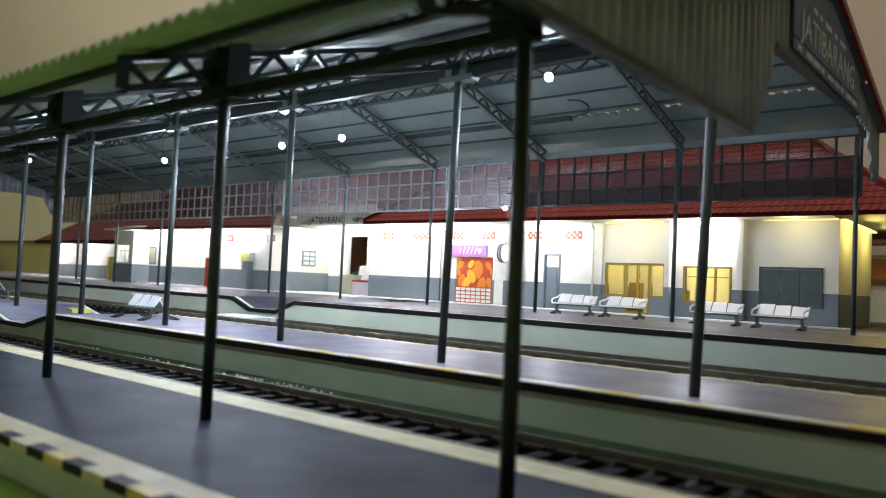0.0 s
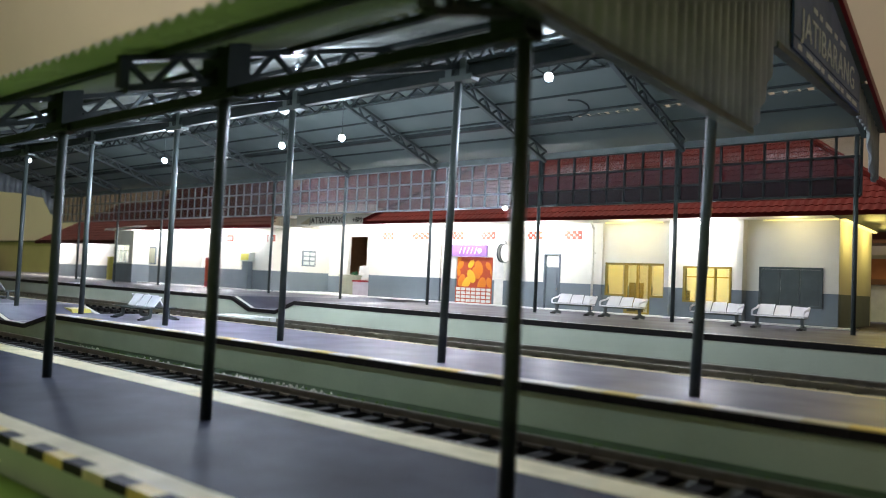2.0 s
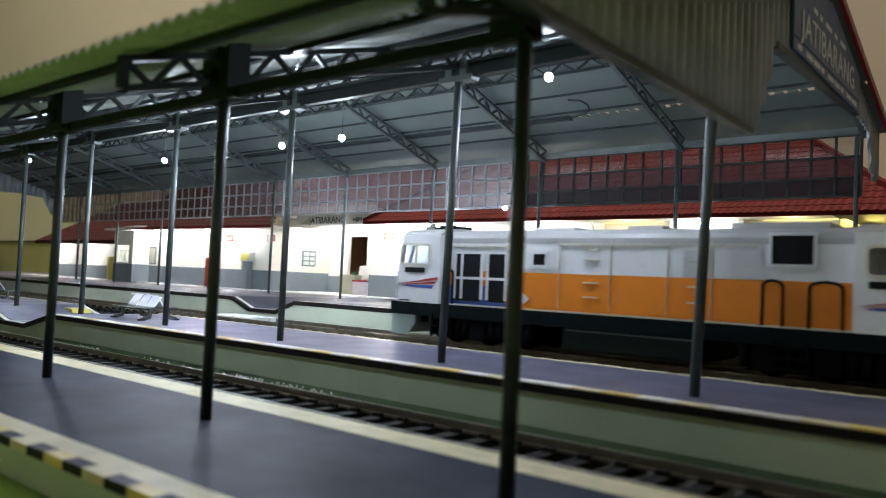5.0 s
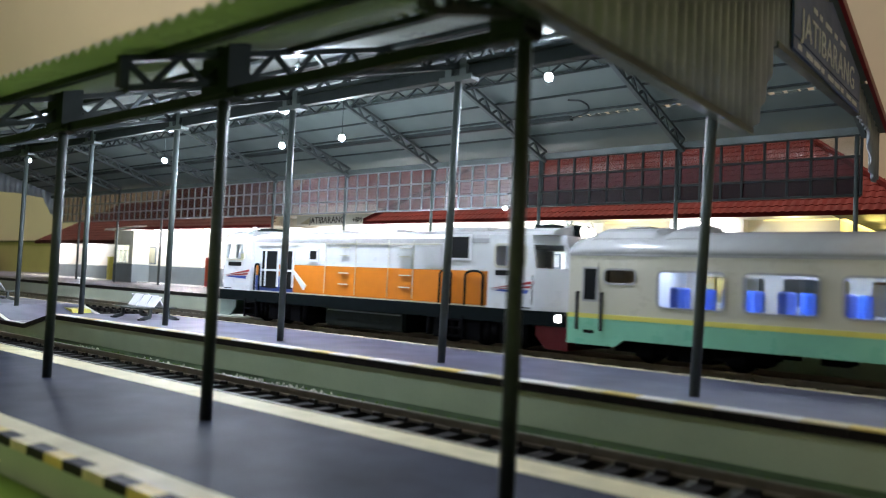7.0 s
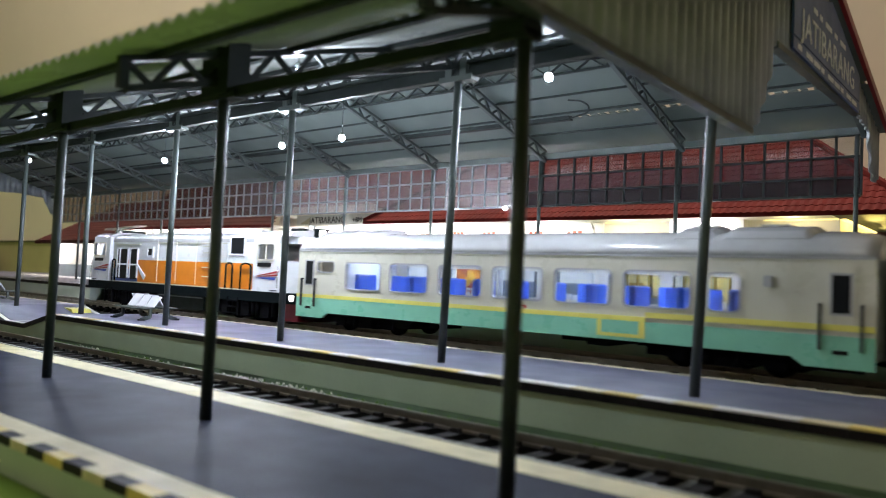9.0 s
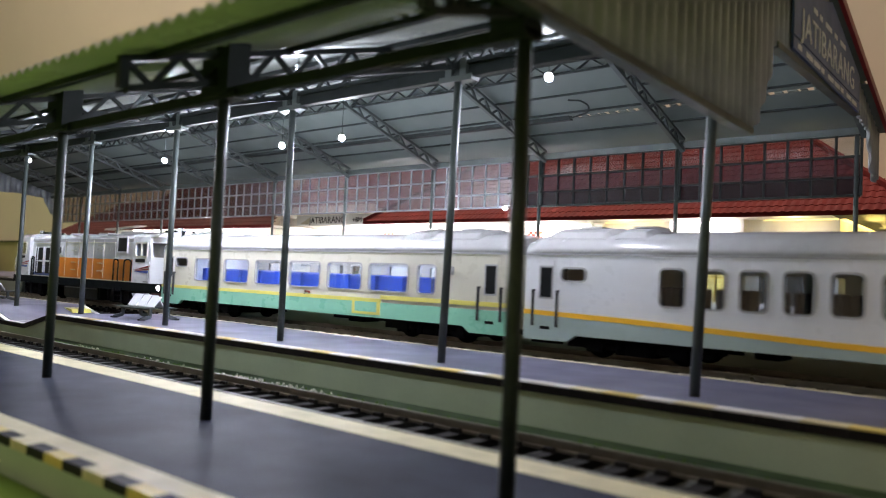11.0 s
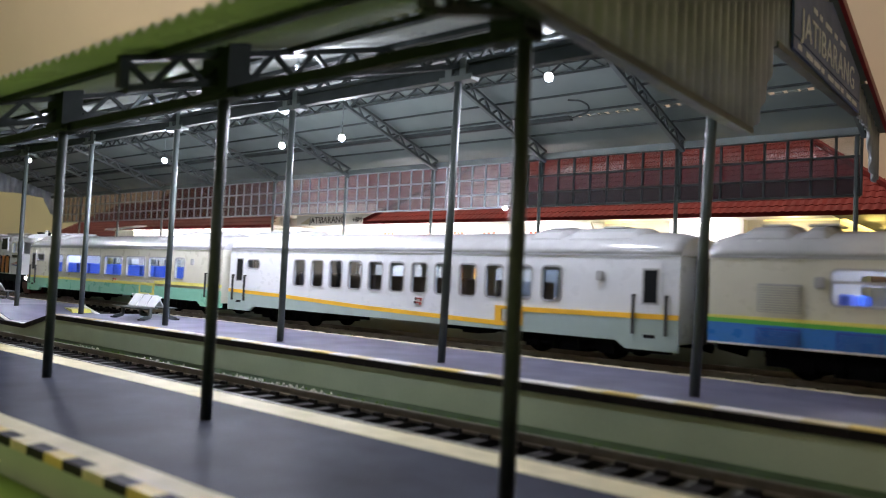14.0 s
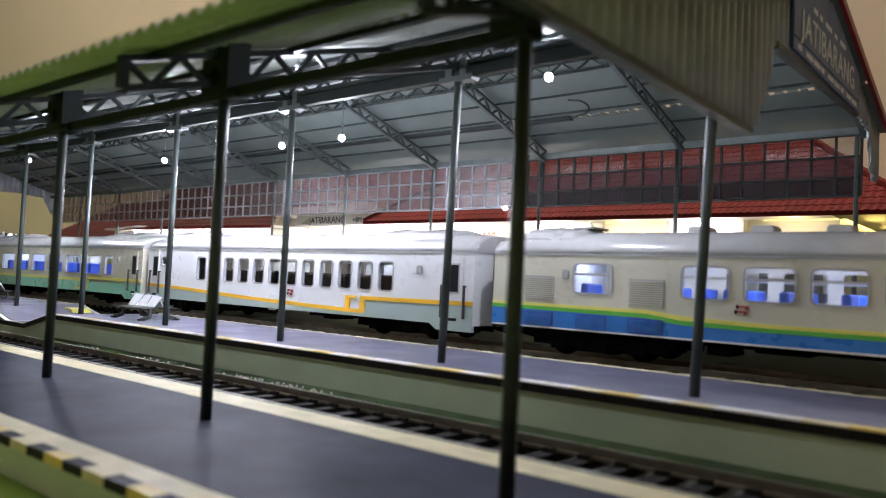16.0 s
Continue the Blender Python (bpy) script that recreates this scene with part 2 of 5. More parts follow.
def text_mesh(body, size, material_name, name, spread=1.0):
    """The built-in font as a thin mesh, lower left at the origin, in the x/z plane facing -y."""
    cu = bpy.data.curves.new(name, "FONT")
    cu.body, cu.size, cu.extrude, cu.resolution_u, cu.space_character = body, size * S, 0.008 * S, 3, spread
    ob = bpy.data.objects.new(name, cu)
    scene.collection.objects.link(ob)
    bpy.context.view_layer.update()
    me = bpy.data.meshes.new_from_object(ob.evaluated_get(bpy.context.evaluated_depsgraph_get()))
    bpy.data.objects.remove(ob)
    me.transform(Matrix.Rotation(radians(90), 4, "X"))
    me.materials.clear()
    me.materials.append(M[material_name])
    return me


# ---- room and ground ----
solo("ground", B((-400, 200, -60, 48.9, -1.8, -1.05)), M["grass"], "green scenic scatter over the layout board", "ground")
solo("wall_north", B((-400, 200, 49, 51, -80, 160)), M["room"], "plain beige room wall behind the layout", "wall")
solo("wall_south", B((-400, 200, -162, -160, -80, 160)), M["room"], "plain beige room wall", "wall")
solo("wall_west", B((-402, -400, -162, 51, -80, 160)), M["room"], "plain beige room wall", "wall")
solo("wall_east", B((200, 202, -162, 51, -80, 160)), M["room"], "plain beige room wall", "wall")
solo("floor", B((-402, 202, -162, 51, -82, -80)), M["wood"], "brown floor of the room", "floor")
solo("ceiling", B((-402, 202, -162, 51, 160, 162)), M["white"], "plain white room ceiling", "ceiling")

bk = solo("backdrop", B((-398, -78, 48.4, 48.9, -1.1, 4.9)), M["khaki"], "khaki painted backboard at the layout edge", "backboard")
solo("trim", B((-398, -78, 48.3, 48.95, 4.9, 5.15)), M["hedge"], "dark capping strip on the backboard", "trim")

# ---- platforms ----
Z1, Z3 = -0.546, 0.70
XL, XR = -90.0, 75.0


def platform(name, y0, y1, z, spans, zb, facemat, label, fcop, bcop, deck="platform"):
    """spans: (xa, za, xb, zb) stretches of the top, flat or sloped."""
    root = thing(name, 0, 0, 0, label, "platform", kind="structure")
    for xa, za, xb, zc in spans:
        bm = bmesh.new()
        prism(bm, [(xa, zb), (xb, zb), (xb, zc - 0.1), (xa, za - 0.1)], "y", y0 + 0.015, y1 - 0.06)
        part("side_wall", bm, facemat, root, "pale green retaining face")
        bm = bmesh.new()
        prism(bm, [(xa, za - 0.1), (xb, zc - 0.1), (xb, zc), (xa, za)], "y", y0 + fcop, y1 - bcop)
        part("deck", bm, M[deck], root, "dark blue-grey painted deck")
    return root


def copings(root, xa, xb, y0, y1, z, step, mats, lip, slope=0.0):
    """Edge blocks, one by one, in the painted order."""
    kinds = {}
    n = int((xb - xa) / step)
    for i in range(n):
        m = mats[i % len(mats)]
        if m not in kinds:
            kinds[m] = mesh_of("edge_block", B((0, step - 0.004, y0, y1, -lip, 0.0)), M[m])
        piece("edge_block", kinds[m], root, xa + i * step, 0, z + 0.004)


near = platform("near_platform", 4.1, 8.48, Z1, [(XL, Z1, XR, Z1)], -1.1, M["face"], "low dark grey platform with cream and striped edges", 0.55, 0.63, "shaded_deck")
mid = platform("middle_platform", 11.6, 15.8, 0, [(-27.0, 0, XR, 0), (-29.2, -0.5, -27.0, 0), (-31.2, -0.5, -29.2, -0.5), (-33.6, 0, -31.2, -0.5), (XL, 0, -33.6, 0)], -1.1, M["face"],
               "dark grey island platform with striped edge and crossing ramp", 0.32, 0.22)
far = platform("station_platform", 19.5, 44.0, Z3, [(-23.6, Z3, XR, Z3), (-24.8, 0.25, -23.6, Z3), (-26.6, 0.25, -24.8, 0.25), (-27.9, Z3, -26.6, 0.25), (XL, Z3, -27.9, Z3)], -0.4, M["facefar"],
               "dark grey station platform with a dip for the crossing", 0.28, 0.02, "far_deck")
copings(near, -60, 8, 4.1, 4.3, Z1, 0.5, ["black", "yellow", "black", "coping"], 0.12)
part("edge_line", B((XL, XR, 4.3, 4.65, Z1 - 0.08, Z1 + 0.003)), M["coping"], near, "cream edge line")
part("edge_line", B((XL, XR, 7.85, 8.48, Z1 - 0.1, Z1 + 0.004)), M["coping"], near, "cream edge line")
copings(mid, -27, 8, 11.55, 11.7, -0.02, 0.62, ["black"], 0.14)
for xa, za, xb, zb in ((-29.2, -0.5, -27.0, 0.0), (-31.2, -0.5, -29.2, -0.5), (-33.6, 0.0, -31.2, -0.5)):
    for y0, m, lift in ((11.55, "black", 0.0), (11.7, "white", 0.002), (15.6, "white", 0.002)):
        bm = bmesh.new()
        prism(bm, [(xa, za - 0.14), (xb, zb - 0.14), (xb, zb + 0.006 + lift), (xa, za + 0.006 + lift)], "y", y0, y0 + 0.18)
        part("ramp_edge", bm, M[m], mid, m + " painted ramp edge")
for xa, za, xb, zb in ((-24.8, 0.25, -23.6, Z3), (-26.6, 0.25, -24.8, 0.25), (-27.9, Z3, -26.6, 0.25)):
    for y0, m, lift in ((19.46, "black", 0.0), (19.64, "white", 0.002)):
        bm = bmesh.new()
        prism(bm, [(xa, za - 0.14), (xb, zb - 0.14), (xb, zb + 0.006 + lift), (xa, za + 0.006 + lift)], "y", y0, y0 + 0.18)
        part("ramp_edge", bm, M[m], far, m + " painted ramp edge")
copings(mid, -27, 8, 11.58, 11.92, 0.006, 0.62, ["coping", "white", "white", "coping", "yellow", "white"], 0.022)
copings(mid, XL, -33.6, 11.6, 11.92, 0, 0.9, ["white"], 0.10)
part("edge_line", B((-27.0, XR, 15.58, 15.8, -0.1, 0.004), (XL, -33.6, 15.58, 15.8, -0.1, 0.004)), M["coping"], mid, "cream edge line")
part("edge_line", B((-23.6, XR, 19.5, 19.64, Z3 - 0.16, Z3 + 0.003), (XL, -27.9, 19.5, 19.64, Z3 - 0.16, Z3 + 0.003)), M["black"], far, "black platform edge")
part("edge_line", B((-23.6, XR, 19.64, 19.78, Z3 - 0.1, Z3 + 0.004), (XL, -27.9, 19.64, 19.78, Z3 - 0.1, Z3 + 0.004)), M["white"], far, "white platform edge line")

# ---- tracks ----


def track(name, yc, zr, label):
    root = thing(name, 0, yc, zr, label, "railway track", kind="structure")
    part("trackbed", B((XL, XR, -1.2, 1.4, -0.62 if zr > 0 else -0.5, -0.33)), M["ballast"], root, "dark weathered ballast bed")
    for y in (-0.72, 0.72):
        bm = B((XL, XR, y - 0.04, y + 0.04, -0.05, 0), (XL, XR, y - 0.015, y + 0.015, -0.15, -0.04), (XL, XR, y - 0.08, y + 0.08, -0.18, -0.14))
        part("rail", bm, M["rail"], root, "dull metal rail")
    bm = B((-0.13, 0.13, -1.25, 1.25, -0.34, -0.19))
    for y in (-0.72, 0.72):
        box(bm, -0.1, 0.1, y - 0.17, y - 0.08, -0.19, -0.12)
        box(bm, -0.1, 0.1, y + 0.08, y + 0.17, -0.19, -0.12)
    me = mesh_of("sleeper", bm, M["sleeper"])
    for i in range(130):
        piece("sleeper", me, root, -70 + i * 0.62, 0, 0)
    return root


track("front_track", 9.7, -0.65, "dull rails on black sleepers beside the low platform")
track("station_track", 17.62, 0.04, "dull rails on black sleepers beside the station platform")

bm = bmesh.new()
prism(bm, [(10.95, -1.06), (11.58, -1.06), (11.58, -0.78), (11.3, -0.92)], "x", -27.0, 30.0)
solo("verge", bm, M["verge"], "dark green glossy bank at the island platform's foot", "bank")
# green scatter with pale flecks along the foot of the island platform
rng = random.Random(11)
for nm, m, count, hmax, lab in (("grass_strip", "grass", 900, 0.16, "uneven green scatter at the platform's foot"), ("pale_flecks", "white", 90, 0.05, "scattered pale flecks on the green scatter")):
    bm = bmesh.new()
    for i in range(count):
        x, y, z = rng.uniform(-27, -3), rng.uniform(11.1, 11.45), -0.95
        r, hh = rng.uniform(0.03, 0.09), rng.uniform(0.04, hmax)
        if nm == "pale_flecks":
            x, z, r, hh = rng.choice((-23.5, -19.5, -15.5, -13.0)) + rng.gauss(0, 0.7), -0.84, 0.035, 0.05
        top = bm.verts.new((x + rng.uniform(-r, r), y, z + hh))
        ring = [bm.verts.new((x + r * math.cos(k * 1.257), y + r * math.sin(k * 1.257), z)) for k in range(5)]
        for k in range(5):
            bm.faces.new((ring[k], ring[(k + 1) % 5], top))
    solo(nm, bm, M[m], lab, "scatter", "stuff")

# ---- canopy ----
canopy = thing("platform_canopy", 0, 0, 0, "large dark grey steel platform canopy with corrugated roof", "canopy")
RX0, RX1 = -60.5, -4.1
RIDGE = (19.3, 9.0)
FE, BE = (4.6, 4.66), (26.2, 6.95)


def roof_z(y):
    if y < RIDGE[0]:
        return FE[1] + (RIDGE[1] - FE[1]) * (y - FE[0]) / (RIDGE[0] - FE[0])
    return BE[1] + (RIDGE[1] - BE[1]) * (BE[0] - y) / (BE[0] - RIDGE[0])


def corrugated(bm, rows, x0, x1, period, amp, thick, axis="slope"):
    """A corrugated sheet along x; rows: (y, z) along the fall."""
    n = int((x1 - x0) / period * 6)
    grid = []
    for lift in (0, thick):
        g = []
        for y, z in rows:
            g.append([bm.verts.new((x0 + (x1 - x0) * i / n, y, z + lift + amp * math.sin(i * math.pi / 3))) for i in range(n + 1)])
        grid.append(g)
    for g in grid:
        for a, b in zip(g, g[1:]):
            for i in range(n):
                bm.faces.new((a[i], a[i + 1], b[i + 1], b[i])).smooth = True
    for k in (0, -1):
        a, b = grid[0][k], grid[1][k]
        for i in range(n):
            bm.faces.new((a[i], a[i + 1], b[i + 1], b[i]))
    for i in (0, n):
        for k in range(len(rows) - 1):
            bm.faces.new((grid[0][k][i], grid[0][k + 1][i], grid[1][k + 1][i], grid[1][k][i]))


bm = bmesh.new()
corrugated(bm, [FE, (RIDGE[0], RIDGE[1])], RX0, RX1, 0.30, 0.042, 0.03)
part("front_roof", bm, M["sheet"], canopy, "corrugated dark grey roof sheet")
bm = bmesh.new()
GAP = (23.18, 23.36)
prism(bm, [(RIDGE[0], RIDGE[1] + 0.02), (GAP[0], roof_z(GAP[0])), (GAP[0], roof_z(GAP[0]) + 0.025), (RIDGE[0], RIDGE[1] + 0.06)], "x", RX0, RX1)
part("back_roof", bm, M["back"], canopy, "smooth dark grey roof sheet")
bm = bmesh.new()
prism(bm, [(GAP[1], roof_z(GAP[1])), BE, (BE[0], BE[1] + 0.06), (GAP[1], roof_z(GAP[1]) + 0.025)], "x", RX0, RX1)
part("back_roof", bm, M["back"], canopy, "smooth dark grey roof sheet")
part("lap_strip", B((RX0, -13.5, GAP[0] - 0.06, GAP[1] + 0.06, roof_z(GAP[1]) - 0.06, roof_z(GAP[0]) + 0.05)), M["steeldark"], canopy)
bm = bmesh.new()
for i in range(26):
    xx = -13.4 + i * 0.36
    box(bm, xx, xx + 0.17 + 0.05 * (i % 3), GAP[0] - 0.02, GAP[1] + 0.02, roof_z(23.3) - 0.01, roof_z(23.3) + 0.03)
tagged(part("lap_ribs", bm, M["back"], canopy), kind="stuff")
bm = bmesh.new()
bar(bm, (RX1 + 0.03, RIDGE[0], RIDGE[1] + 0.1), (RX1 + 0.03, BE[0] + 0.3, BE[1] + 0.02), 0.1, 0.22)
part("verge_board", bm, M["red"], canopy, "red-brown verge strip")
bm = B((RX0, RX1, RIDGE[0] - 0.3, RIDGE[0] + 0.3, RIDGE[1] + 0.1, RIDGE[1] + 0.2))
part("ridge_cap", bm, M["sheet"], canopy)
XS = [-4.53 - 5.62 * i for i in range(11)]

# lattice rafters, one at each bay
for x in XS[:10]:
    for (ya, yb, depth) in ((5.1, RIDGE[0] - 0.1, 0.42), (RIDGE[0] + 0.1, 25.3, 0.38)):
        bm = bmesh.new()
        za, zb = roof_z(ya) - 0.14, roof_z(yb) - 0.14
        bar(bm, (x, ya, za), (x, yb, zb), 0.14, 0.1)
        bar(bm, (x, ya + 0.05, za - depth), (x, yb, zb - depth), 0.14, 0.1)
        n = int(abs(yb - ya) / 0.42)
        for i in range(n):
            t0, t1 = i / n, (i + 1) / n
            p0 = (x, ya + (yb - ya) * t0, za + (zb - za) * t0 - (depth if i % 2 else 0))
            p1 = (x, ya + (yb - ya) * t1, za + (zb - za) * t1 - (0 if i % 2 else depth))
            bar(bm, p0, p1, 0.08, 0.07, (1, 0, 0))
        bar(bm, (x, ya, za + 0.03), (x, ya, za - depth), 0.14, 0.12, (1, 0, 0))
        # front-slope rafters take the darker steel, back ones the lighter
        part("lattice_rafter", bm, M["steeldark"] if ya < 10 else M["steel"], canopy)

# purlins and longitudinal beams
for y in (5.6, 8.0, 10.4, 14.6, 16.8):
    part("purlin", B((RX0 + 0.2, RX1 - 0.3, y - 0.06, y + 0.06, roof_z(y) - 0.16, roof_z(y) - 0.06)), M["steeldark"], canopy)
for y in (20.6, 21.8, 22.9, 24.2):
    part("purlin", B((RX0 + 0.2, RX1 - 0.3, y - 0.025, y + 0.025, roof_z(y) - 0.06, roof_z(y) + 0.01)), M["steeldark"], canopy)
# lattice girder under the back slope
bm = bmesh.new()
x, y = -55.0, 20.0
box(bm, -58, -5, y - 0.05, y + 0.05, 8.36, 8.42)
box(bm, -58, -5, y - 0.05, y + 0.05, 8.7, 8.76)
for i in range(106):
    xa = -58 + i * 0.5
    bar(bm, (xa, y, 8.4 if i % 2 else 8.72), (xa + 0.5, y, 8.72 if i % 2 else 8.4), 0.05, 0.06, (0, 1, 0))
part("lattice_girder", bm, M["steeldark"], canopy)
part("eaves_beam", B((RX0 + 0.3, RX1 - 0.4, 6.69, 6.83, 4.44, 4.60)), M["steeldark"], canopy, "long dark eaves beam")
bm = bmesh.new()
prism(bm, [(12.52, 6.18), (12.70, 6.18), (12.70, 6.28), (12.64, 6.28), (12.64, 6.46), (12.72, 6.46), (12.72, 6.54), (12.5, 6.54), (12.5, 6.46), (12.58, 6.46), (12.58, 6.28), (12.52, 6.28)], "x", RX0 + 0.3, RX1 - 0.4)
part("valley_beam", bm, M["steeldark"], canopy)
part("rear_beam", B((RX0 + 0.3, RX1 - 0.4, 25.2, 25.4, 6.78, 7.0)), M["steel"], canopy)


def post(x, y, z0, z1, r, cap, material, last=False, lean=0.0):
    bm = bmesh.new()
    rod(bm, (x + lean, y, z0 - 0.02), (x, y, z1), r, 12)
    ob = part("post", bm, material, canopy, "round painted steel post")
    w, h = cap
    bm = B((x - w / 2, x + (0.1 if last else w / 2), y - 0.14, y + 0.14, z1, z1 + 0.12))
    for s in ((-1, 0) if last else (-1, 1)):
        box(bm, x + s * 0.2 - 0.09, x + s * 0.2 + 0.09, y - 0.12, y + 0.12, z1 + 0.12, z1 + h)
    if h > 0.6:
        box(bm, x - 0.35, x + (0.1 if last else 0.35), y - 0.2, y + 0.2, z1 + 0.05, z1 + h)
    part("post_head", bm, M["steeldark"] if h > 0.6 else material, ob)


for i in range(8):
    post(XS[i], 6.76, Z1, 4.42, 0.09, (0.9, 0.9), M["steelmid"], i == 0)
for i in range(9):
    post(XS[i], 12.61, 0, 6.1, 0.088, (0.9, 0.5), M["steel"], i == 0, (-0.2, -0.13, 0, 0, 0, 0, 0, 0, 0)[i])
for i in range(10):
    post(XS[i] - 0.2, 25.3, Z3, 6.8, 0.07, (0.5, 0.15), M["steel"])

# loose lamp cable under the back slope
cu = bpy.data.curves.new("cable", "CURVE")
cu.dimensions, cu.bevel_depth, cu.bevel_resolution = "3D", 0.03 * S, 2
sp = cu.splines.new("BEZIER")
route = [(-12.9, 22.0, 8.1), (-12.3, 22.0, 7.95), (-12.1, 22.0, 7.7), (-12.5, 22.0, 7.52), (-14.2, 22.0, 7.45)]
sp.bezier_points.add(len(route) - 1)
for bp, q in zip(sp.bezier_points, route):
    bp.co = P(*q)
    bp.handle_left_type = bp.handle_right_type = "AUTO"
ob = bpy.data.objects.new("cable_curve", cu)
scene.collection.objects.link(ob)
bpy.context.view_layer.update()
cable_mesh = bpy.data.meshes.new_from_object(ob.evaluated_get(bpy.context.evaluated_depsgraph_get()))
bpy.data.objects.remove(ob)
cable_mesh.materials.clear()
cable_mesh.materials.append(M["steeldark"])
new("cable", cable_mesh).parent = canopy

# corrugated gable end


def gable(x, name):
    """Sheet at the roof's end, following the roof above and a stepped edge below."""
    low = [(4.75, 4.66), (13.9, 4.72), (14.25, 4.95), (15.0, 6.1), (15.2, 6.66), (23.0, 6.92), (24.6, 6.75), (25.25, 5.6), (25.7, 5.35), (26.15, 5.5)]

    def bottom(y):
        for (a, za), (b, zb) in zip(low, low[1:]):
            if a <= y <= b:
                return za + (zb - za) * (y - a) / (b - a)
        return low[-1][1]
    bm = bmesh.new()
    n = int((26.15 - 4.75) / 0.36 * 6)
    cols = []
    for i in range(n + 1):
        y = 4.75 + (26.15 - 4.75) * i / n
        dx = 0.05 * math.sin(i * math.pi / 3)
        zt = roof_z(y) - 0.03
        zb = min(bottom(y) + 0.03 * noise.noise((y * 3, x, 0)), zt - 0.01)
        cols.append([bm.verts.new((x + dx + o, y, z)) for o in (0, 0.04) for z in (zb, zt)])
    for a, b in zip(cols, cols[1:]):
        for k, l in ((0, 1), (2, 3), (0, 2), (1, 3)):
            bm.faces.new((a[k], b[k], b[l], a[l])).smooth = True
    return part(name, bm, M["gable"], canopy, "weathered corrugated gable sheet")


gable(-4.36, "gable_sheet")
gable(-60.2, "gable_sheet")
part("gable_edge", B((-4.46, -4.26, 4.9, 13.85, 4.65, 4.77)), M["steel"], canopy)
bm = bmesh.new()
bar(bm, (-4.36, 15.25, 6.70), (-4.36, 23.1, 6.94), 0.2, 0.13)
part("gable_edge", bm, M["steel"], canopy)

# station sign on the gable
sign = thing("gable_sign", -4.24, 16.05, 6.82, "faded blue station name board with white letters on the gable", "sign")
bm = bmesh.new()
prism(bm, [(0, 0.32), (6.55, 0.32), (6.55, 1.0), (3.25, 2.0), (0, 1.12)], "x", 0, 0.05)
part("board", bm, M["signblue"], sign)
for y0, y1 in ((1.5, 1.85), (2.05, 2.3), (2.6, 3.2), (3.5, 3.8), (4.1, 4.7)):
    part("writing_bar", B((0.05, 0.06, y0, y1, 1.22, 1.34)), M["letter"], sign)
part("lower_board", B((0, 0.05, 0, 6.55, 0.02, 0.28)), M["signblue"], sign)
me = text_mesh("JATIBARANG", 0.84, "letter", "lettering", 1.1)
ob = piece("lettering", me, sign, 0.06, 0.55, 0.45, radians(90))
for i in range(9):
    w = 0.3 + 0.25 * ((i * 7) % 3)
    part("writing_bar", B((0.05, 0.06, 0.3 + i * 0.66, 0.3 + i * 0.66 + min(w, 0.55), 0.09, 0.2)), M["letter"], sign)

# clerestory glazing below the rear beam
glaz = thing("clerestory_window", 0, 25.3, 0, "long glazed screen with thin grey bars under the canopy eaves", "window", kind="structure")
gx0, gx1, rowsz = -58.0, -4.6, (4.92, 5.48, 6.12, 6.78)
# lamplight put into the bar colour: lit left of x -17.5, unlit right
for z in rowsz:
    part("rail_bar", B((gx0, -17.5, -0.05, 0.05, z - 0.035, z + 0.035)), M["litbar"], glaz, "grey glazing bar coloured as lit")
    part("rail_bar", B((-17.5, gx1, -0.05, 0.05, z - 0.035, z + 0.035)), M["steeldark"], glaz, "grey glazing bar coloured as unlit")
npan = 76
dx = (gx1 - gx0) / npan
mull = mesh_of("mullion", B((-0.03, 0.03, -0.045, 0.045, rowsz[0], rowsz[-1])), M["litbar"])
unlitmull = mesh_of("mullion", B((-0.035, 0.035, -0.045, 0.045, rowsz[0], rowsz[-1])), M["steeldark"])
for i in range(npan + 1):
    piece("mullion", mull if gx0 + i * dx < -17.5 else unlitmull, glaz, gx0 + i * dx, 0, 0)
# lower right panes: dust, plus the roof's shade behind put into the tint
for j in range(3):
    kinds = [mesh_of("pane", B((0.02, dx - 0.02, -0.008, 0.008, rowsz[j] + 0.03, rowsz[j + 1] - 0.03)), M[m]) for m in ("milky", ("shadehaze", "softshadehaze", "pane")[j])]
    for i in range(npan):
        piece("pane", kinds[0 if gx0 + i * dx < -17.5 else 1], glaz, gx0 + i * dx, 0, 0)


# ---- lamps under the canopy ----
def canopy_lamp(x, y, z, power, color=COOL, r=0.1):
    t = thing("canopy_lamp", x, y, z, "small bright white lamp hung under the canopy roof", "lamp", "lamps under the canopy")
    bm = bmesh.new()
    bmesh.ops.create_uvsphere(bm, u_segments=12, v_segments=8, radius=r)
    part("bulb", bm, M["led"], t, "glowing white bulb").visible_shadow = False
    bm = bmesh.new()
    rod(bm, (0, 0, 0.08), (0, 0, 0.14), 0.07, 10, 0.04)
    rod(bm, (0, 0, 0.12), (0, 0, max(0.2, roof_z(y) - z)), 0.009, 6)
    part("holder", bm, M["steeldark"], t)
    lamp("canopy_lamp_light", "POINT", x, y, z - 0.16, power, color, 0.12)


LAMPS = [(-9.34, 15.0, 6.70), (-16.41, 15.0, 5.86), (-19.2, 15.0, 5.86), (-22.44, 15.0, 5.86), (-26.2, 15.0, 5.86), (-38.5, 15.0, 6.70)]
canopy_lamp(*LAMPS[0], 0.115, COOL)
for q, pw in zip(LAMPS[1:-1], (0.105, 0.135, 0.165, 0.175)):
    canopy_lamp(*q, pw, COOL)
canopy_lamp(*LAMPS[-1], 0.2, COOL)
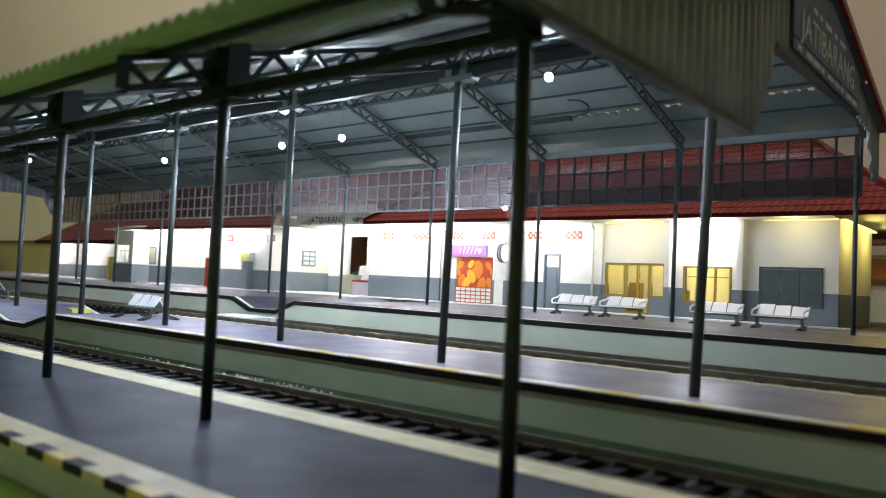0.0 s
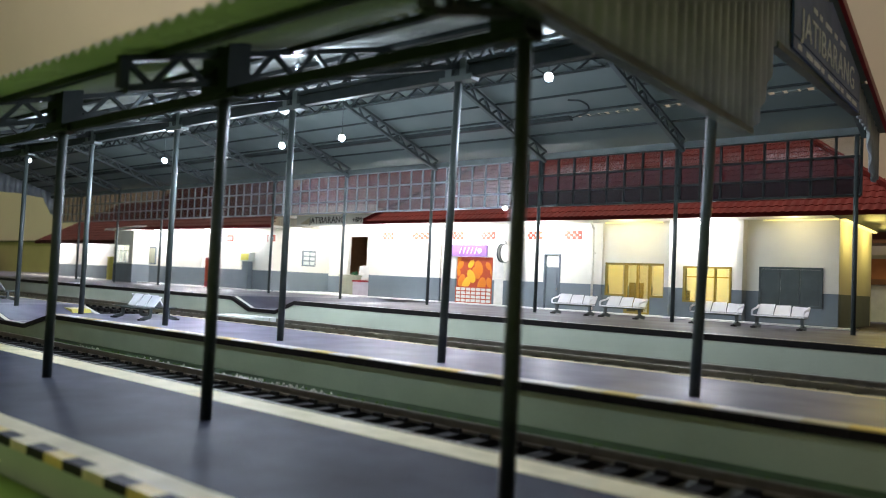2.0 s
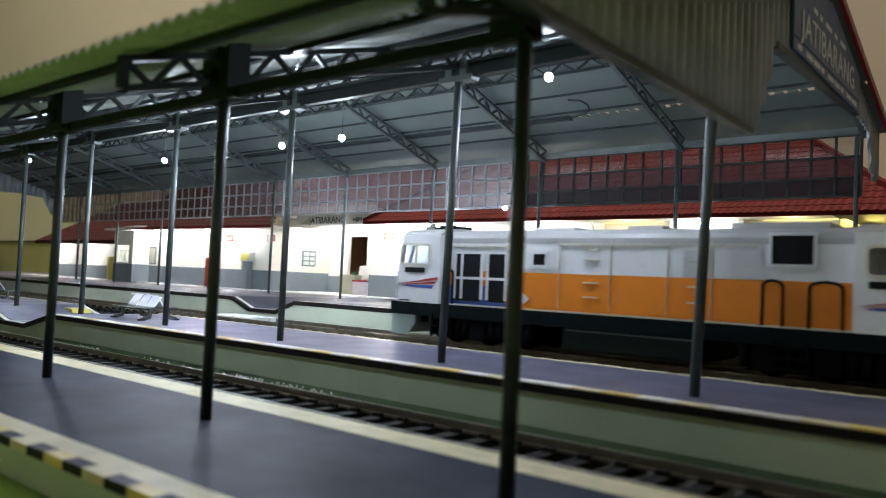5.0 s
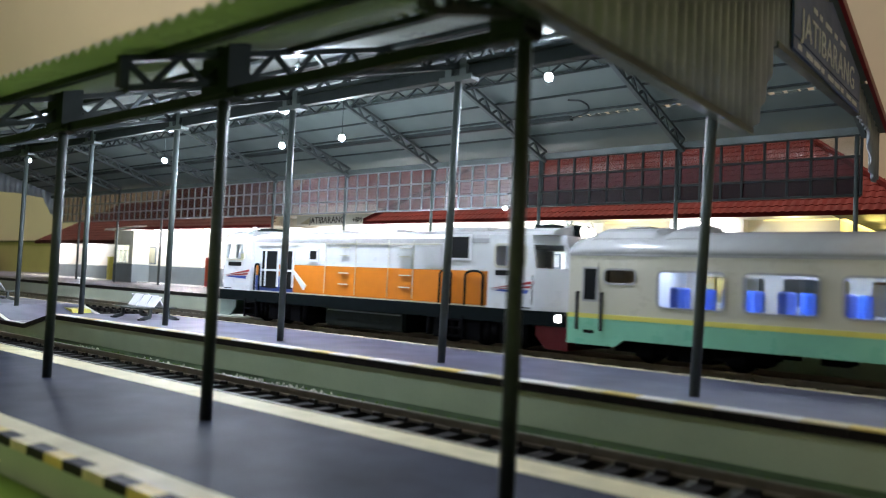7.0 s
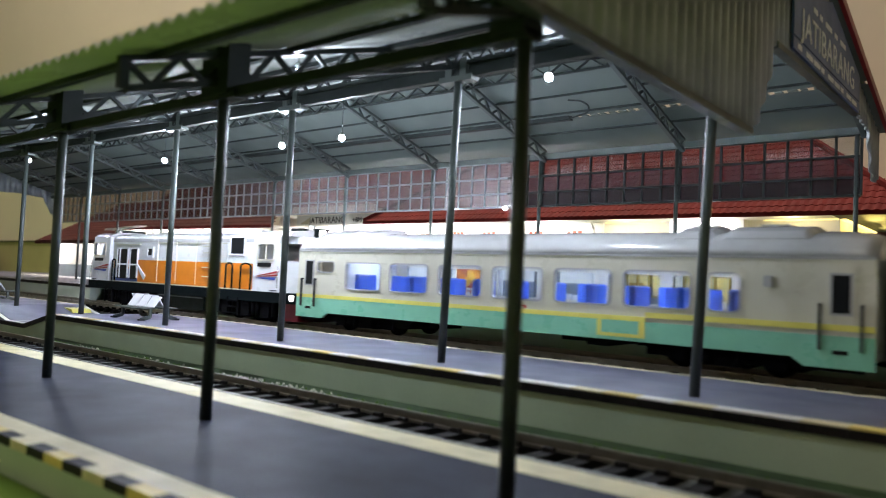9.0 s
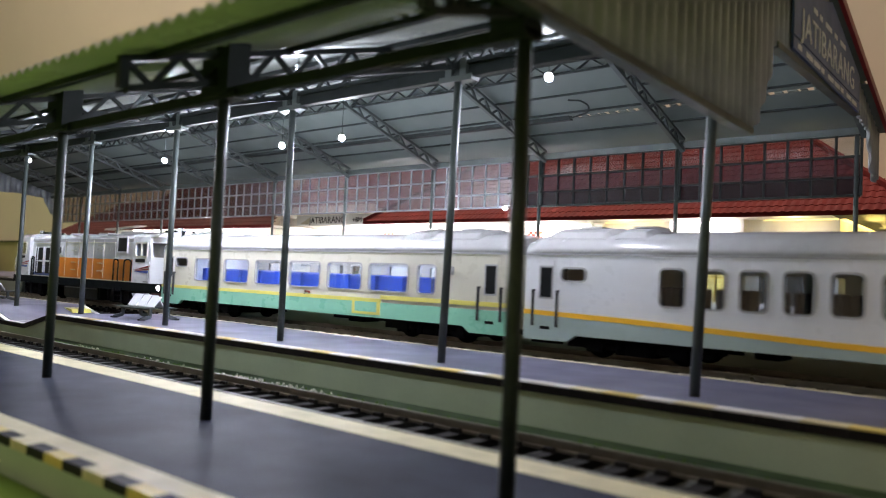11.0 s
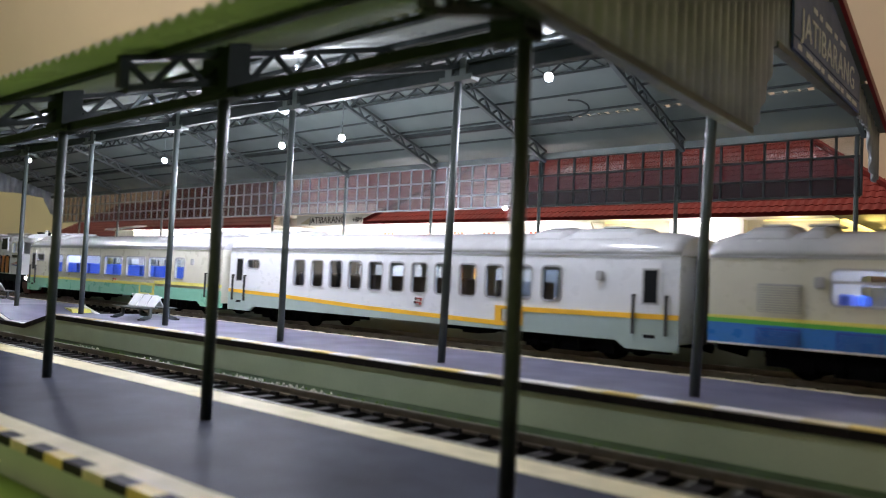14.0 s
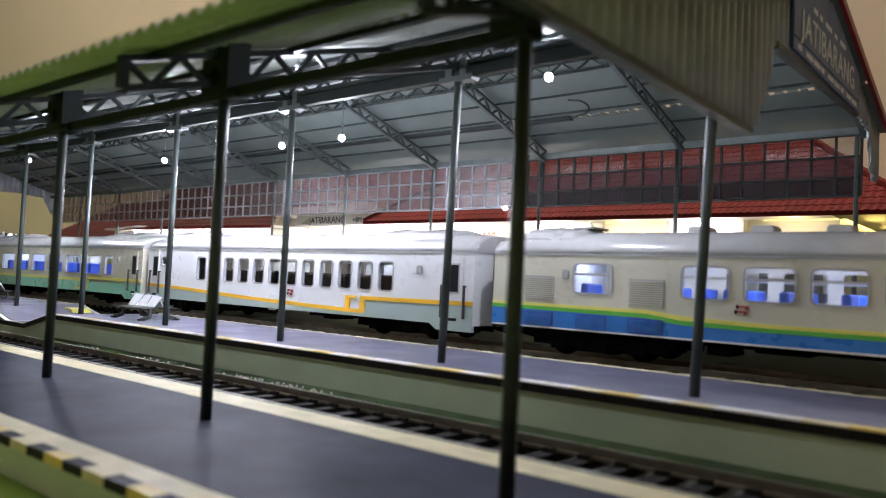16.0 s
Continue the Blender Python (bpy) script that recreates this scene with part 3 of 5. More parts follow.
# the lamp at x -5.3 is unseen, added to brighten the front roof
for q in ((-5.3, 8.6, 5.46), (-10.65, 8.6, 5.44), (-15.7, 8.6, 5.34), (-21.3, 8.6, 5.3)):
    canopy_lamp(*q, 0.016 if q[0] > -6 else 0.034, COOL, 0.06)
def tiled(bm, x0, x1, y0, z0, y1, z1, hipl, hipr, course=0.42, pitch=0.3):
    """Pantile courses on a slope that narrows by the hips towards the top."""
    n = max(2, int(math.hypot(y1 - y0, z1 - z0) / course))
    for c in range(n):
        t0, t1 = c / n, (c + 1.12) / n
        xa, xb = x0 + hipl * t0, x1 - hipr * t0
        m = max(4, int((xb - xa) / pitch * 4))
        lo, hi = [], []
        for i in range(m + 1):
            x = xa + (xb - xa) * i / m
            w = 0.02 * math.sin(2 * math.pi * x / pitch)
            lo.append(bm.verts.new((x, y0 + (y1 - y0) * t0, z0 + (z1 - z0) * t0 + w + 0.03)))
            hi.append(bm.verts.new((x, y0 + (y1 - y0) * t1, z0 + (z1 - z0) * t1 + w)))
        base = [bm.verts.new((v.co.x, v.co.y, v.co.z - 0.06)) for v in lo]
        for i in range(m):
            bm.faces.new((lo[i], lo[i + 1], hi[i + 1], hi[i]))
            bm.faces.new((base[i], base[i + 1], lo[i + 1], lo[i]))


# ---- station building ----
station = thing("station_building", 0, 30, Z3, "cream and grey station building with maroon tiled roof", "building")
WALLH = 4.3


def frame_of(bm, x0, x1, z0, z1, y0, y1, w):
    holed(bm, x0 - w, x1 + w, z0 - w, z1 + w, y0, y1, [(x0, x1, z0, z1)])


HOLES = [(-18.5, -17.65, 0.0, 2.55), (-15.3, -14.45, 0.85, 2.12), (-14.35, -13.35, 0.02, 2.12), (-13.27, -12.68, 0.85, 2.12),
         (-11.8, -9.95, 0.72, 2.08), (-23.75, -21.45, 0.05, 2.35)]
bm = bmesh.new()
holed(bm, -30.0, -6.1, 1.24, WALLH, 0, 0.25, HOLES)
part("wall", bm, M["wall"], station, "cream painted front wall")
bm = bmesh.new()
holed(bm, -30.0, -6.1, 0, 1.24, -0.012, 0.25, HOLES)
part("dado", bm, M["dado"], station, "grey painted lower wall")
for x in (-6.35, -30.0):
    part("side_wall", B((x, x + 0.25, 0.25, 5.8, 1.24, WALLH)), M["wall"], station)
    part("side_dado", B((x - 0.01, x + 0.26, 0.25, 5.8, 0, 1.24)), M["dado"], station)
part("back_wall", B((-30, -6.1, 5.8, 6.05, 0, WALLH)), M["wall"], station)
part("apron", B((-31, -5.4, -0.75, -0.013, -0.0, 0.05)), M["plinth"], station, "white paved apron along the wall")
# the deep fin at x -12.5 is unseen, added to cut off lamp light
for x0, x1, dp in ((-15.75, -15.5, 0.09), (-9.58, -9.36, 0.45), (-12.5, -12.3, 0.45), (-25.0, -24.75, 0.09), (-20.4, -20.2, 0.09)):
    part("pilaster", B((x0, x1, -dp, 0.0, 1.24, WALLH)), M["wall"], station)
    part("pilaster_base", B((x0 - 0.005, x1 + 0.005, -dp - 0.01, -0.012, 0, 1.24)), M["dado"], station)
for x0, x1 in ((-29.05, -28.2), (-26.8, -25.6), (-24.1, -23.35), (-22.25, -21.4), (-19.5, -18.65), (-17.45, -16.6)):
    v = part("vent_grille", B((x0, x1, -0.05, -0.002, 3.24, 3.62)), M["orangegrille"], station, "terracotta vent block with white openings")
    n = 6
    w = (x1 - x0) / n
    bm = bmesh.new()
    for i in range(n):
        for j in range(3):
            if (i + j) % 2 == 0:
                box(bm, x0 + i * w + 0.03, x0 + (i + 1) * w - 0.03, -0.062, -0.048, 3.27 + j * 0.115, 3.27 + j * 0.115 + 0.09)
    part("vent_openings", bm, M["white"], v)

# white downpipes with elbows beside the pilasters
for x in (-15.95, -24.55):
    bm = bmesh.new()
    rod(bm, (x, -0.12, 0.1), (x, -0.12, 3.7), 0.05, 8)
    rod(bm, (x, -0.12, 3.7), (x, -0.4, 4.0), 0.05, 8)
    dp = part("downpipe", bm, M["wall"], station, "white painted downpipe")
    part("pipe_clip", B(*[(x - 0.08, x + 0.08, -0.14, -0.004, z, z + 0.05) for z in (1.3, 2.6)]), M["wall"], dp)

# door with transom
d = part("door", B((-18.42, -17.73, 0.06, 0.12, 0.0, 1.95)), M["dado"], station, "grey panel door with white transom")
bm = bmesh.new()
frame_of(bm, -18.44, -17.71, -0.05, 2.5, -0.05, 0.16, 0.07)
part("door_frame", bm, M["dado"], d)
part("transom", B((-18.42, -17.73, 0.05, 0.1, 2.0, 2.48)), M["white"], d)
part("door_panel", B((-18.3, -17.85, 0.03, 0.06, 0.2, 0.85), (-18.3, -17.85, 0.03, 0.06, 1.05, 1.8)), M["dado"], d)
bm = bmesh.new()
rod(bm, (-17.82, -0.01, 0.95), (-17.82, 0.06, 0.95), 0.035)
part("door_knob", bm, M["chrome"], d)

# mustard-framed shop front and window
bm = bmesh.new()
holed(bm, -15.36, -12.6, 0.78, 2.22, -0.045, 0.1, [(-15.28, -14.46, 0.87, 2.12), (-14.34, -13.89, 0.7, 2.12), (-13.81, -13.36, 0.7, 2.12), (-13.26, -12.7, 0.87, 2.12)])
w1 = part("shop_front", bm, M["yframe"], station, "mustard glazed shop front")
bm = bmesh.new()
holed(bm, -14.44, -13.28, 0.02, 0.78, -0.045, 0.1, [(-14.34, -13.89, 0.14, 0.9), (-13.81, -13.36, 0.14, 0.9)])
part("door_leaves", bm, M["yframe"], w1)
for x0, x1, z0 in ((-15.28, -14.47, 0.88), (-14.33, -13.9, 0.15), (-13.8, -13.37, 0.15), (-13.25, -12.71, 0.88)):
    part("pane", B((x0, x1, 0.03, 0.045, z0, 2.11)), M["pane"], w1).visible_shadow = False
bm = bmesh.new()
holed(bm, -11.86, -9.9, 0.68, 2.14, -0.05, 0.1, [(a, b, c, d) for a, b in ((-11.76, -11.17), (-11.11, -10.58), (-10.52, -9.99)) for c, d in ((0.75, 1.68), (1.74, 2.06))])
w2 = part("window", bm, M["yframe"], station, "mustard framed lit window")
for x0, x1 in ((-11.75, -11.18), (-11.1, -10.59), (-10.51, -10.0)):
    for z0, z1 in ((0.76, 1.67), (1.75, 2.05)):
        part("pane", B((x0, x1, 0.02, 0.035, z0, z1)), M["pane"], w2).visible_shadow = False
# lit rooms behind
part("room_back", B((-16, -9.2, 3.0, 3.1, 0, 4), (-16.1, -16, 0.3, 3, 0, 4), (-9.3, -9.2, 0.3, 3, 0, 4), (-16, -9.2, 0.3, 3, 3.9, 4.0), (-16, -9.2, 0.3, 3, 0.0, 0.03)), M["wall"], station)
part("counter", B((-13.3, -12.4, 1.6, 2.2, 0.03, 1.15), (-15.3, -14.6, 1.9, 2.3, 0.03, 1.4)), M["yframe"], station)
lamp("room_lamp_light", "POINT", -12.6, 31.2, 3.9, 0.055, (1.0, 0.78, 0.26), 0.25)
b = part("room_lamp", B((-13.4, -11.8, 1.1, 1.3, 3.82, 3.88)), M["litroom"], station, "glowing yellow strip lamp")
b.visible_shadow = False
# closed shutters
bm = bmesh.new()
holed(bm, -8.85, -6.62, 0.68, 2.18, -0.1, 0, [(-8.77, -6.7, 0.75, 2.1)])
sh = part("shutter_frame", bm, M["shutter"], station, "closed dark green shutters")
for i in range(3):
    x0 = -8.76 + i * 0.69
    s = part("shutter_leaf", B((x0, x0 + 0.67, -0.07, -0.01, 0.76, 2.09)), M["shutter"], sh)
    bm = bmesh.new()
    for k in range(9):
        box(bm, x0 + 0.06, x0 + 0.61, -0.088, -0.07, 0.84 + k * 0.135, 0.92 + k * 0.135)
    part("louvres", bm, M["shutter"], s)
# shop poster, tiles and sign
shop = part("shop_counter", B((-23.7, -21.5, 0.02, 0.06, 0.85, 2.35)), M["orangegrille"], station, "shop front with orange fruit poster")
rng = random.Random(5)
for i in range(13):
    r = rng.uniform(0.2, 0.42)
    bm = bmesh.new()
    bmesh.ops.create_uvsphere(bm, u_segments=16, v_segments=8, radius=r)
    turn = Matrix.Rotation(rng.uniform(-0.8, 0.8), 4, "Y") @ Matrix.Diagonal((0.62, 0.05, 1.0, 1))
    bm.transform(Matrix.Translation((-23.5 + 0.62 * (i % 4) + rng.uniform(-0.2, 0.2), 0.012 - 0.004 * (i % 3), 1.05 + 0.42 * (i // 4) + rng.uniform(-0.12, 0.12))) @ turn)
    for v in bm.verts:
        v.co.x, v.co.z = min(-21.51, max(-23.69, v.co.x)), min(2.34, max(0.86, v.co.z))
    part("fruit_print", bm, M["amber" if i % 4 == 1 else "orange"], shop)
part("tile_panel", B((-23.72, -21.47, -0.03, 0.06, 0.05, 0.85)), M["orangegrille"], shop, "panel of small pale tiles with red-brown joints")
me = mesh_of("tile", B((0.03, 0.28, -0.045, -0.03, 0.025, 0.165)), M["white"])
for i in range(7):
    for j in range(4):
        piece("tile", me, shop, -23.68 + i * 0.315, 0, 0.07 + j * 0.19)
sb = part("shop_sign", B((-24.1, -21.8, -0.14, -0.02, 2.38, 2.95)), M["purple"], station, "purple shop sign with a white mark")
bm = bmesh.new()
for i in range(5):
    bar(bm, (-23.45 + i * 0.24, -0.15, 2.52), (-23.33 + i * 0.24, -0.15, 2.82), 0.02, 0.07, (0, 1, 0))
rod(bm, (-22.2, -0.14, 2.66), (-22.2, -0.155, 2.66), 0.12, 14)
part("white_mark", bm, M["letter"], sb)
part("notice_panel", B((-21.3, -20.8, -0.05, 0, 1.35, 2.3), (-21.3, -20.8, -0.05, 0, 0.05, 1.3)), M["white"], station)
# round wall clock at right angles to the wall
ck = thing("station_clock", -20.55, 29.6, 3.25, "round white double-faced station clock on a wall bracket", "clock")
bm = bmesh.new()
rod(bm, (-0.13, 0, 0), (0.13, 0, 0), 0.42, 24)
part("dial", bm, M["white"], ck)
bm = bmesh.new()
rod(bm, (-0.11, 0, 0), (-0.06, 0, 0), 0.46, 24)
rod(bm, (0.06, 0, 0), (0.1, 0, 0), 0.46, 24)
part("rim", bm, M["steel"], ck)
bm = bmesh.new()
bar(bm, (0.0, 0.4, 0), (0, 0.4, 0.25), 0.05)
bar(bm, (0.0, 0.4, 0.25), (0, 0.08, 0.6), 0.05)
part("bracket", bm, M["steel"], ck)


bm = bmesh.new()
XE, HR = -3.4, 6.4  # eaves corner and run of the end hip
tiled(bm, -29.3, XE, -1.35, 4.12, 5.0, 9.0, 6.3, HR)
tagged(part("roof_tiles", bm, M["tile"], station, "maroon roof tiles"), kind="stuff")
bm = bmesh.new()
prism(bm, [(-1.3, 4.05), (5.0, 8.95), (11.3, 4.05)], "x", -23.2, XE - HR)
part("roof_deck", bm, M["red"], station)
bm = bmesh.new()
v = [bm.verts.new(q) for q in ((XE - 0.05, -1.3, 4.05), (XE - 0.05, 11.3, 4.05), (XE - HR, 5.0, 8.95), (XE - HR, -1.3, 4.05), (XE - HR, 11.3, 4.05))]
for f in ((0, 1, 2), (0, 2, 3), (1, 4, 2), (0, 3, 4, 1), (3, 2, 4)):
    bm.faces.new([v[i] for i in f])
part("hip_end", bm, M["tile"], station)
bm = bmesh.new()
bar(bm, (XE, -1.35, 4.2), (XE - HR, 4.95, 9.1), 0.22, 0.16)
part("hip_ridge", bm, M["tile"], station)
bm = bmesh.new()
bar(bm, (-29.3, -1.35, 4.2), (-23.0, 4.95, 9.1), 0.22, 0.16)
part("hip_ridge", bm, M["tile"], station)
part("fascia", B((-29.3, XE, -1.38, -1.3, 3.98, 4.12)), M["tile"], station)
part("soffit", B((-29.2, -6.1, -1.3, 0.2, 3.98, 4.05)), M["wall"], station)
# unlit end soffit: its shade is put into the dark colour
part("end_soffit", B((-6.1, XE - 0.1, -1.3, 6.05, 3.98, 4.05)), M["steeldark"], station)

# recessed hall between the two blocks
hall = thing("entrance_hall", -35, 33, Z3, "white recessed entrance hall with name fascia", "building")
HD = [(0.1, 1.75, 0.0, 3.65)]
bm = bmesh.new()
holed(bm, -7.0, 5.0, 1.1, 5.2, 0, 0.2, HD)
part("wall", bm, M["wall"], hall)
bm = bmesh.new()
holed(bm, -7.0, 5.0, 0.0, 1.1, -0.01, 0.2, HD)
part("dado", bm, M["dado"], hall)
part("floor_slab", B((-7, 5, -4.4, 0, 0, 0.04)), M["plinth"], hall, "white paved floor")
part("roof_slab", B((-4, 5.5, -2.9, 8, 4.75, 4.9)), M["wall"], hall)
part("inner_wall", B((-7, 8, 5, 5.2, 0, 5)), M["wood"], hall, "dim brown inner wall")
bd = part("name_board", B((-1.7, 4.8, -2.85, -2.7, 4.12, 4.72)), M["signgrey"], hall, "grey fascia board with dark station name")
me = text_mesh("JATIBARANG", 0.55, "dark", "lettering")
piece("lettering", me, bd, -0.5, -2.87, 4.24)
me = text_mesh("+8M", 0.42, "dark", "height_mark")
piece("height_mark", me, bd, 3.3, -2.87, 4.26)
bm = bmesh.new()
prism(bm, [(-1.35, 4.2), (-0.55, 4.2), (-0.4, 4.62)], "y", -2.88, -2.85)
part("emblem", bm, M["bin"], bd)
part("gable_panel", B((-2.6, 4.9, -2.75, -2.6, 4.72, 5.3)), M["wall"], hall)
bm = bmesh.new()
tiled(bm, -6.5, 8.0, -1.8, 5.2, 4.0, 9.4, 0, 0)
tagged(part("roof_tiles", bm, M["tile"], hall), kind="stuff")

def crate(name, x, y, w, dp, h, m, label, lid=None):
    t = thing(name, x, y, Z3 + 0.045, label, "box")
    bm = B((0, w, 0, dp, 0, h))
    bmesh.ops.bevel(bm, geom=bm.edges[:], offset=0.03, segments=1, affect="EDGES")
    part("body", bm, M[m], t)
    part("rim", B((-0.03, w + 0.03, -0.03, dp + 0.03, h - 0.09, h + 0.01)), M[lid or m], t)
    return t


crate("counter_box", -33.3, 30.8, 1.3, 0.6, 1.15, "bin", "pale olive counter box beside the entrance")
crate("planter_box", -32.3, 30.7, 0.45, 0.5, 1.1, "bin", "pale tan planter box in the hall")
crate("vending_bin", -31.7, 30.4, 1.35, 0.6, 0.86, "lilac", "pale lilac bin with red rim", "red")
t = thing("potted_plant", -32.08, 30.95, Z3 + 1.15, "small dark green potted plant on a box", "plant")
bm = bmesh.new()
rng = random.Random(3)
for i in range(40):
    a, e = rng.uniform(0, 6.28), rng.uniform(0.2, 1.3)
    q = Vector((math.cos(a) * math.cos(e), math.sin(a) * math.cos(e), math.sin(e))) * rng.uniform(0.15, 0.32)
    bar(bm, (0, 0, 0), q, 0.07, 0.015)
part("leaves", bm, M["green"], t)
t = thing("display_board", -31.75, 31.3, Z3 + 0.04, "white leaning display panel", "panel")
bm = bmesh.new()
bar(bm, (0, 0, 0), (-0.1, 0.3, 1.75), 1.05, 0.05, (0, 1, 0))
part("board", bm, M["white"], t)

# left wing
wing = thing("station_wing", -45, 28.3, Z3, "cream and grey station wing with maroon tiled roof", "building")
WH = [(-5.3, -3.9, 0.95, 2.2)]
bm = bmesh.new()
holed(bm, -8.2, 8.3, 1.24, 4.0, 0, 0.2, [])
part("wall", bm, M["wall"], wing)
part("dado", B((-8.2, 8.3, -0.012, 0.2, 0, 1.24)), M["dado"], wing)
part("side_wall", B((8.1, 8.3, 0.2, 4.7, 1.24, 4.0)), M["wall"], wing)
part("side_dado", B((8.09, 8.31, 0.2, 4.7, 0, 1.24)), M["dado"], wing)
part("apron", B((-8.2, 8.5, -0.9, -0.013, 0, 0.05)), M["plinth"], wing)
for x in (-3.2, 0.9, 2.2, 8.1, 5.2):
    part("pilaster", B((x, x + 0.28, -0.09, 0, 1.24, 4.0)), M["wall"], wing)
for x in (-1.0, 1.9, 3.7, 8.8 - 0.9):
    v = part("vent_grille", B((x, x + 0.75, -0.05, -0.002, 3.0, 3.4)), M["orangegrille"], wing, "terracotta vent block")
    part("vent_openings", B(*[(x + 0.08 + i * 0.22, x + 0.2 + i * 0.22, -0.06, -0.048, 3.08, 3.3) for i in range(3)]), M["white"], v)
nb = part("notice_board", B((8.3, 8.36, 2.4, 3.5, 1.62, 2.62)), M["dado"], wing, "grey notice board with papers")
for i in range(3):
    part("paper", B((8.36, 8.375, 2.5, 2.95, 1.72 + i * 0.29, 1.93 + i * 0.29), (8.36, 8.375, 3.03, 3.4, 1.72 + i * 0.29, 1.93 + i * 0.29)), M["signgrey"], nb)
bm = bmesh.new()
tiled(bm, -8.6, 9.8, -1.3, 3.85, 5.0, 8.5, 0.5, 5.5)
tagged(part("roof_tiles", bm, M["shadetile"], wing), kind="stuff")
part("fascia", B((-8.6, 9.8, -1.33, -1.25, 3.72, 3.9)), M["tile"], wing)
part("soffit", B((-8.5, 9.7, -1.25, 0.1, 3.75, 3.8)), M["wall"], wing)
wb = part("framed_board", B((-6.1, -4.7, -0.06, 0, 1.35, 2.6)), M["dado"], wing, "grey framed notice board")
part("sheet", B((-5.98, -4.82, -0.075, -0.06, 1.45, 2.5)), M["bin"], wb)
t = thing("ticket_machine", 0, 0, 0, "grey machine with yellow screen against the wall", "machine")
t.location = P(-38.6, 27.95, Z3)
part("stand", B((-0.3, 0.3, -0.1, 0.25, 0, 1.75)), M["dado"], t)
part("head", B((-0.75, 0.45, -0.12, 0.25, 1.75, 2.3)), M["signgrey"], t)
part("screen", B((-0.4, 0.35, -0.14, -0.12, 1.82, 2.22)), M["tyellow"], t)
t = thing("red_cabinet", -41.9, 27.6, Z3, "tall narrow red cabinet standing by the wall", "cabinet")
part("body", B((-0.28, 0.28, -0.2, 0.3, 0, 1.9)), M["red"], t)
part("door", B((-0.22, 0.22, -0.22, -0.2, 0.4, 1.8)), M["orangegrille"], t)
part("foot", B((-0.24, 0.24, -0.19, 0.25, -0.0, 0.08)), M["black"], t)
# guard booth
bo = thing("guard_booth", -53.3, 27.0, Z3, "small cream and grey guard booth with lit window and flat roof", "booth")
BH = [(0.35, 2.2, 1.35, 2.65)]
bm = bmesh.new()
holed(bm, 0, 2.7, 1.3, 3.7, 0, 0.12, BH)
part("front_wall", bm, M["wall"], bo)
part("side_wall", B((2.58, 2.7, 0.12, 1.3, 1.3, 3.7)), M["wall"], bo)
part("side_wall", B((0, 0.12, 0.12, 1.3, 1.3, 3.7)), M["wall"], bo)
part("dado", B((-0.01, 2.71, -0.01, 1.3, 0, 1.3)), M["dado"], bo)
bm = bmesh.new()
bar(bm, (-0.7, 0.5, 3.74), (4.2, 0.5, 3.95), 1.9, 0.09)
part("roof_slab", bm, M["white"], bo)
bm = bmesh.new()
holed(bm, 0.3, 2.25, 1.3, 2.7, -0.03, 0.1, [(a, b, c, d) for a, b in ((0.38, 0.95), (1.0, 1.55), (1.6, 2.17)) for c, d in ((1.38, 2.2), (2.25, 2.62))])
wf = part("window_frame", bm, M["signgrey"], bo)
part("pane", B((0.38, 2.17, 0.03, 0.04, 1.38, 2.62)), M["pane"], wf).visible_shadow = False
part("booth_back", B((0.12, 2.58, 1.2, 1.3, 1.3, 3.7)), M["wall"], bo)
lamp("booth_light", "POINT", -51.6, 27.5, 4.1, 0.03, WHITE, 0.2)
# low annex at the far end
ax = thing("station_annex", -70, 29.0, Z3, "low cream annex with maroon roof and white apron", "building")
part("wall", B((2.8, 15.5, 0, 0.2, 1.1, 3.2)), M["wall"], ax)
part("dado", B((2.8, 15.5, -0.01, 0.2, 0, 1.1)), M["dado"], ax)
part("apron", B((-1, 16, -1.6, -0.012, 0, 0.05)), M["plinth"], ax)
bm = bmesh.new()
tiled(bm, 1.6, 16.5, -1.4, 2.95, 4.0, 6.6, 4.0, 0.0)
tagged(part("roof_tiles", bm, M["shadetile"], ax), kind="stuff")
part("fascia", B((1.6, 16.5, -1.43, -1.35, 2.75, 3.05)), M["shadetile"], ax)
t = thing("yellow_bin", -56.0, 28.2, Z3, "tall yellow bin by the annex wall", "bin")
part("body", B((-0.2, 0.2, -0.2, 0.2, 0, 1.7)), M["tyellow"], t)
part("lid", B((-0.23, 0.23, -0.23, 0.23, 1.7, 1.8)), M["tyellow"], t)

# lamps along the eaves
WALL_LAMPS = [(-28.0, 29.0, 4.55, 0.05), (-25.8, 29.0, 4.55, 0.05), (-22.8, 29.0, 4.55, 0.05), (-18.2, 29.0, 4.55, 0.06), (-10.9, 29.45, 4.55, 0.05),
              (-36.0, 30.5, 5.2, 0.05), (-32.5, 31.0, 5.2, 0.05), (-48.5, 27.5, 4.4, 0.05), (-45.2, 27.5, 4.4, 0.05), (-42.4, 27.5, 4.4, 0.05), (-39.4, 27.5, 4.4, 0.05),
              (-66.0, 28.2, 3.6, 0.05), (-60.5, 28.2, 3.6, 0.05)]
for x, y, z, pw in WALL_LAMPS:
    t = thing("eaves_lamp", x, y, z, "tiny white lamp fixed under the eaves", "lamp", "lamps under the eaves")
    part("lens", B((-0.12, 0.12, -0.12, 0.12, -0.04, 0.0)), M["led"], t).visible_shadow = False
    part("base", B((-0.16, 0.16, -0.16, 0.16, 0.0, 0.07)), M["white"], t)
    lamp("eaves_lamp_light", "POINT", x, y, z - 0.12, pw, WHITE, 0.1)
t = thing("eaves_lamp", -5.98, 31.0, 4.68, "yellow strip lamp under the end eaves", "lamp", "lamps under the eaves")
part("lens", B((-0.08, 0.08, -1.0, 5.0, -0.06, 0)), M["litroom"], t, "glowing yellow strip").visible_shadow = False
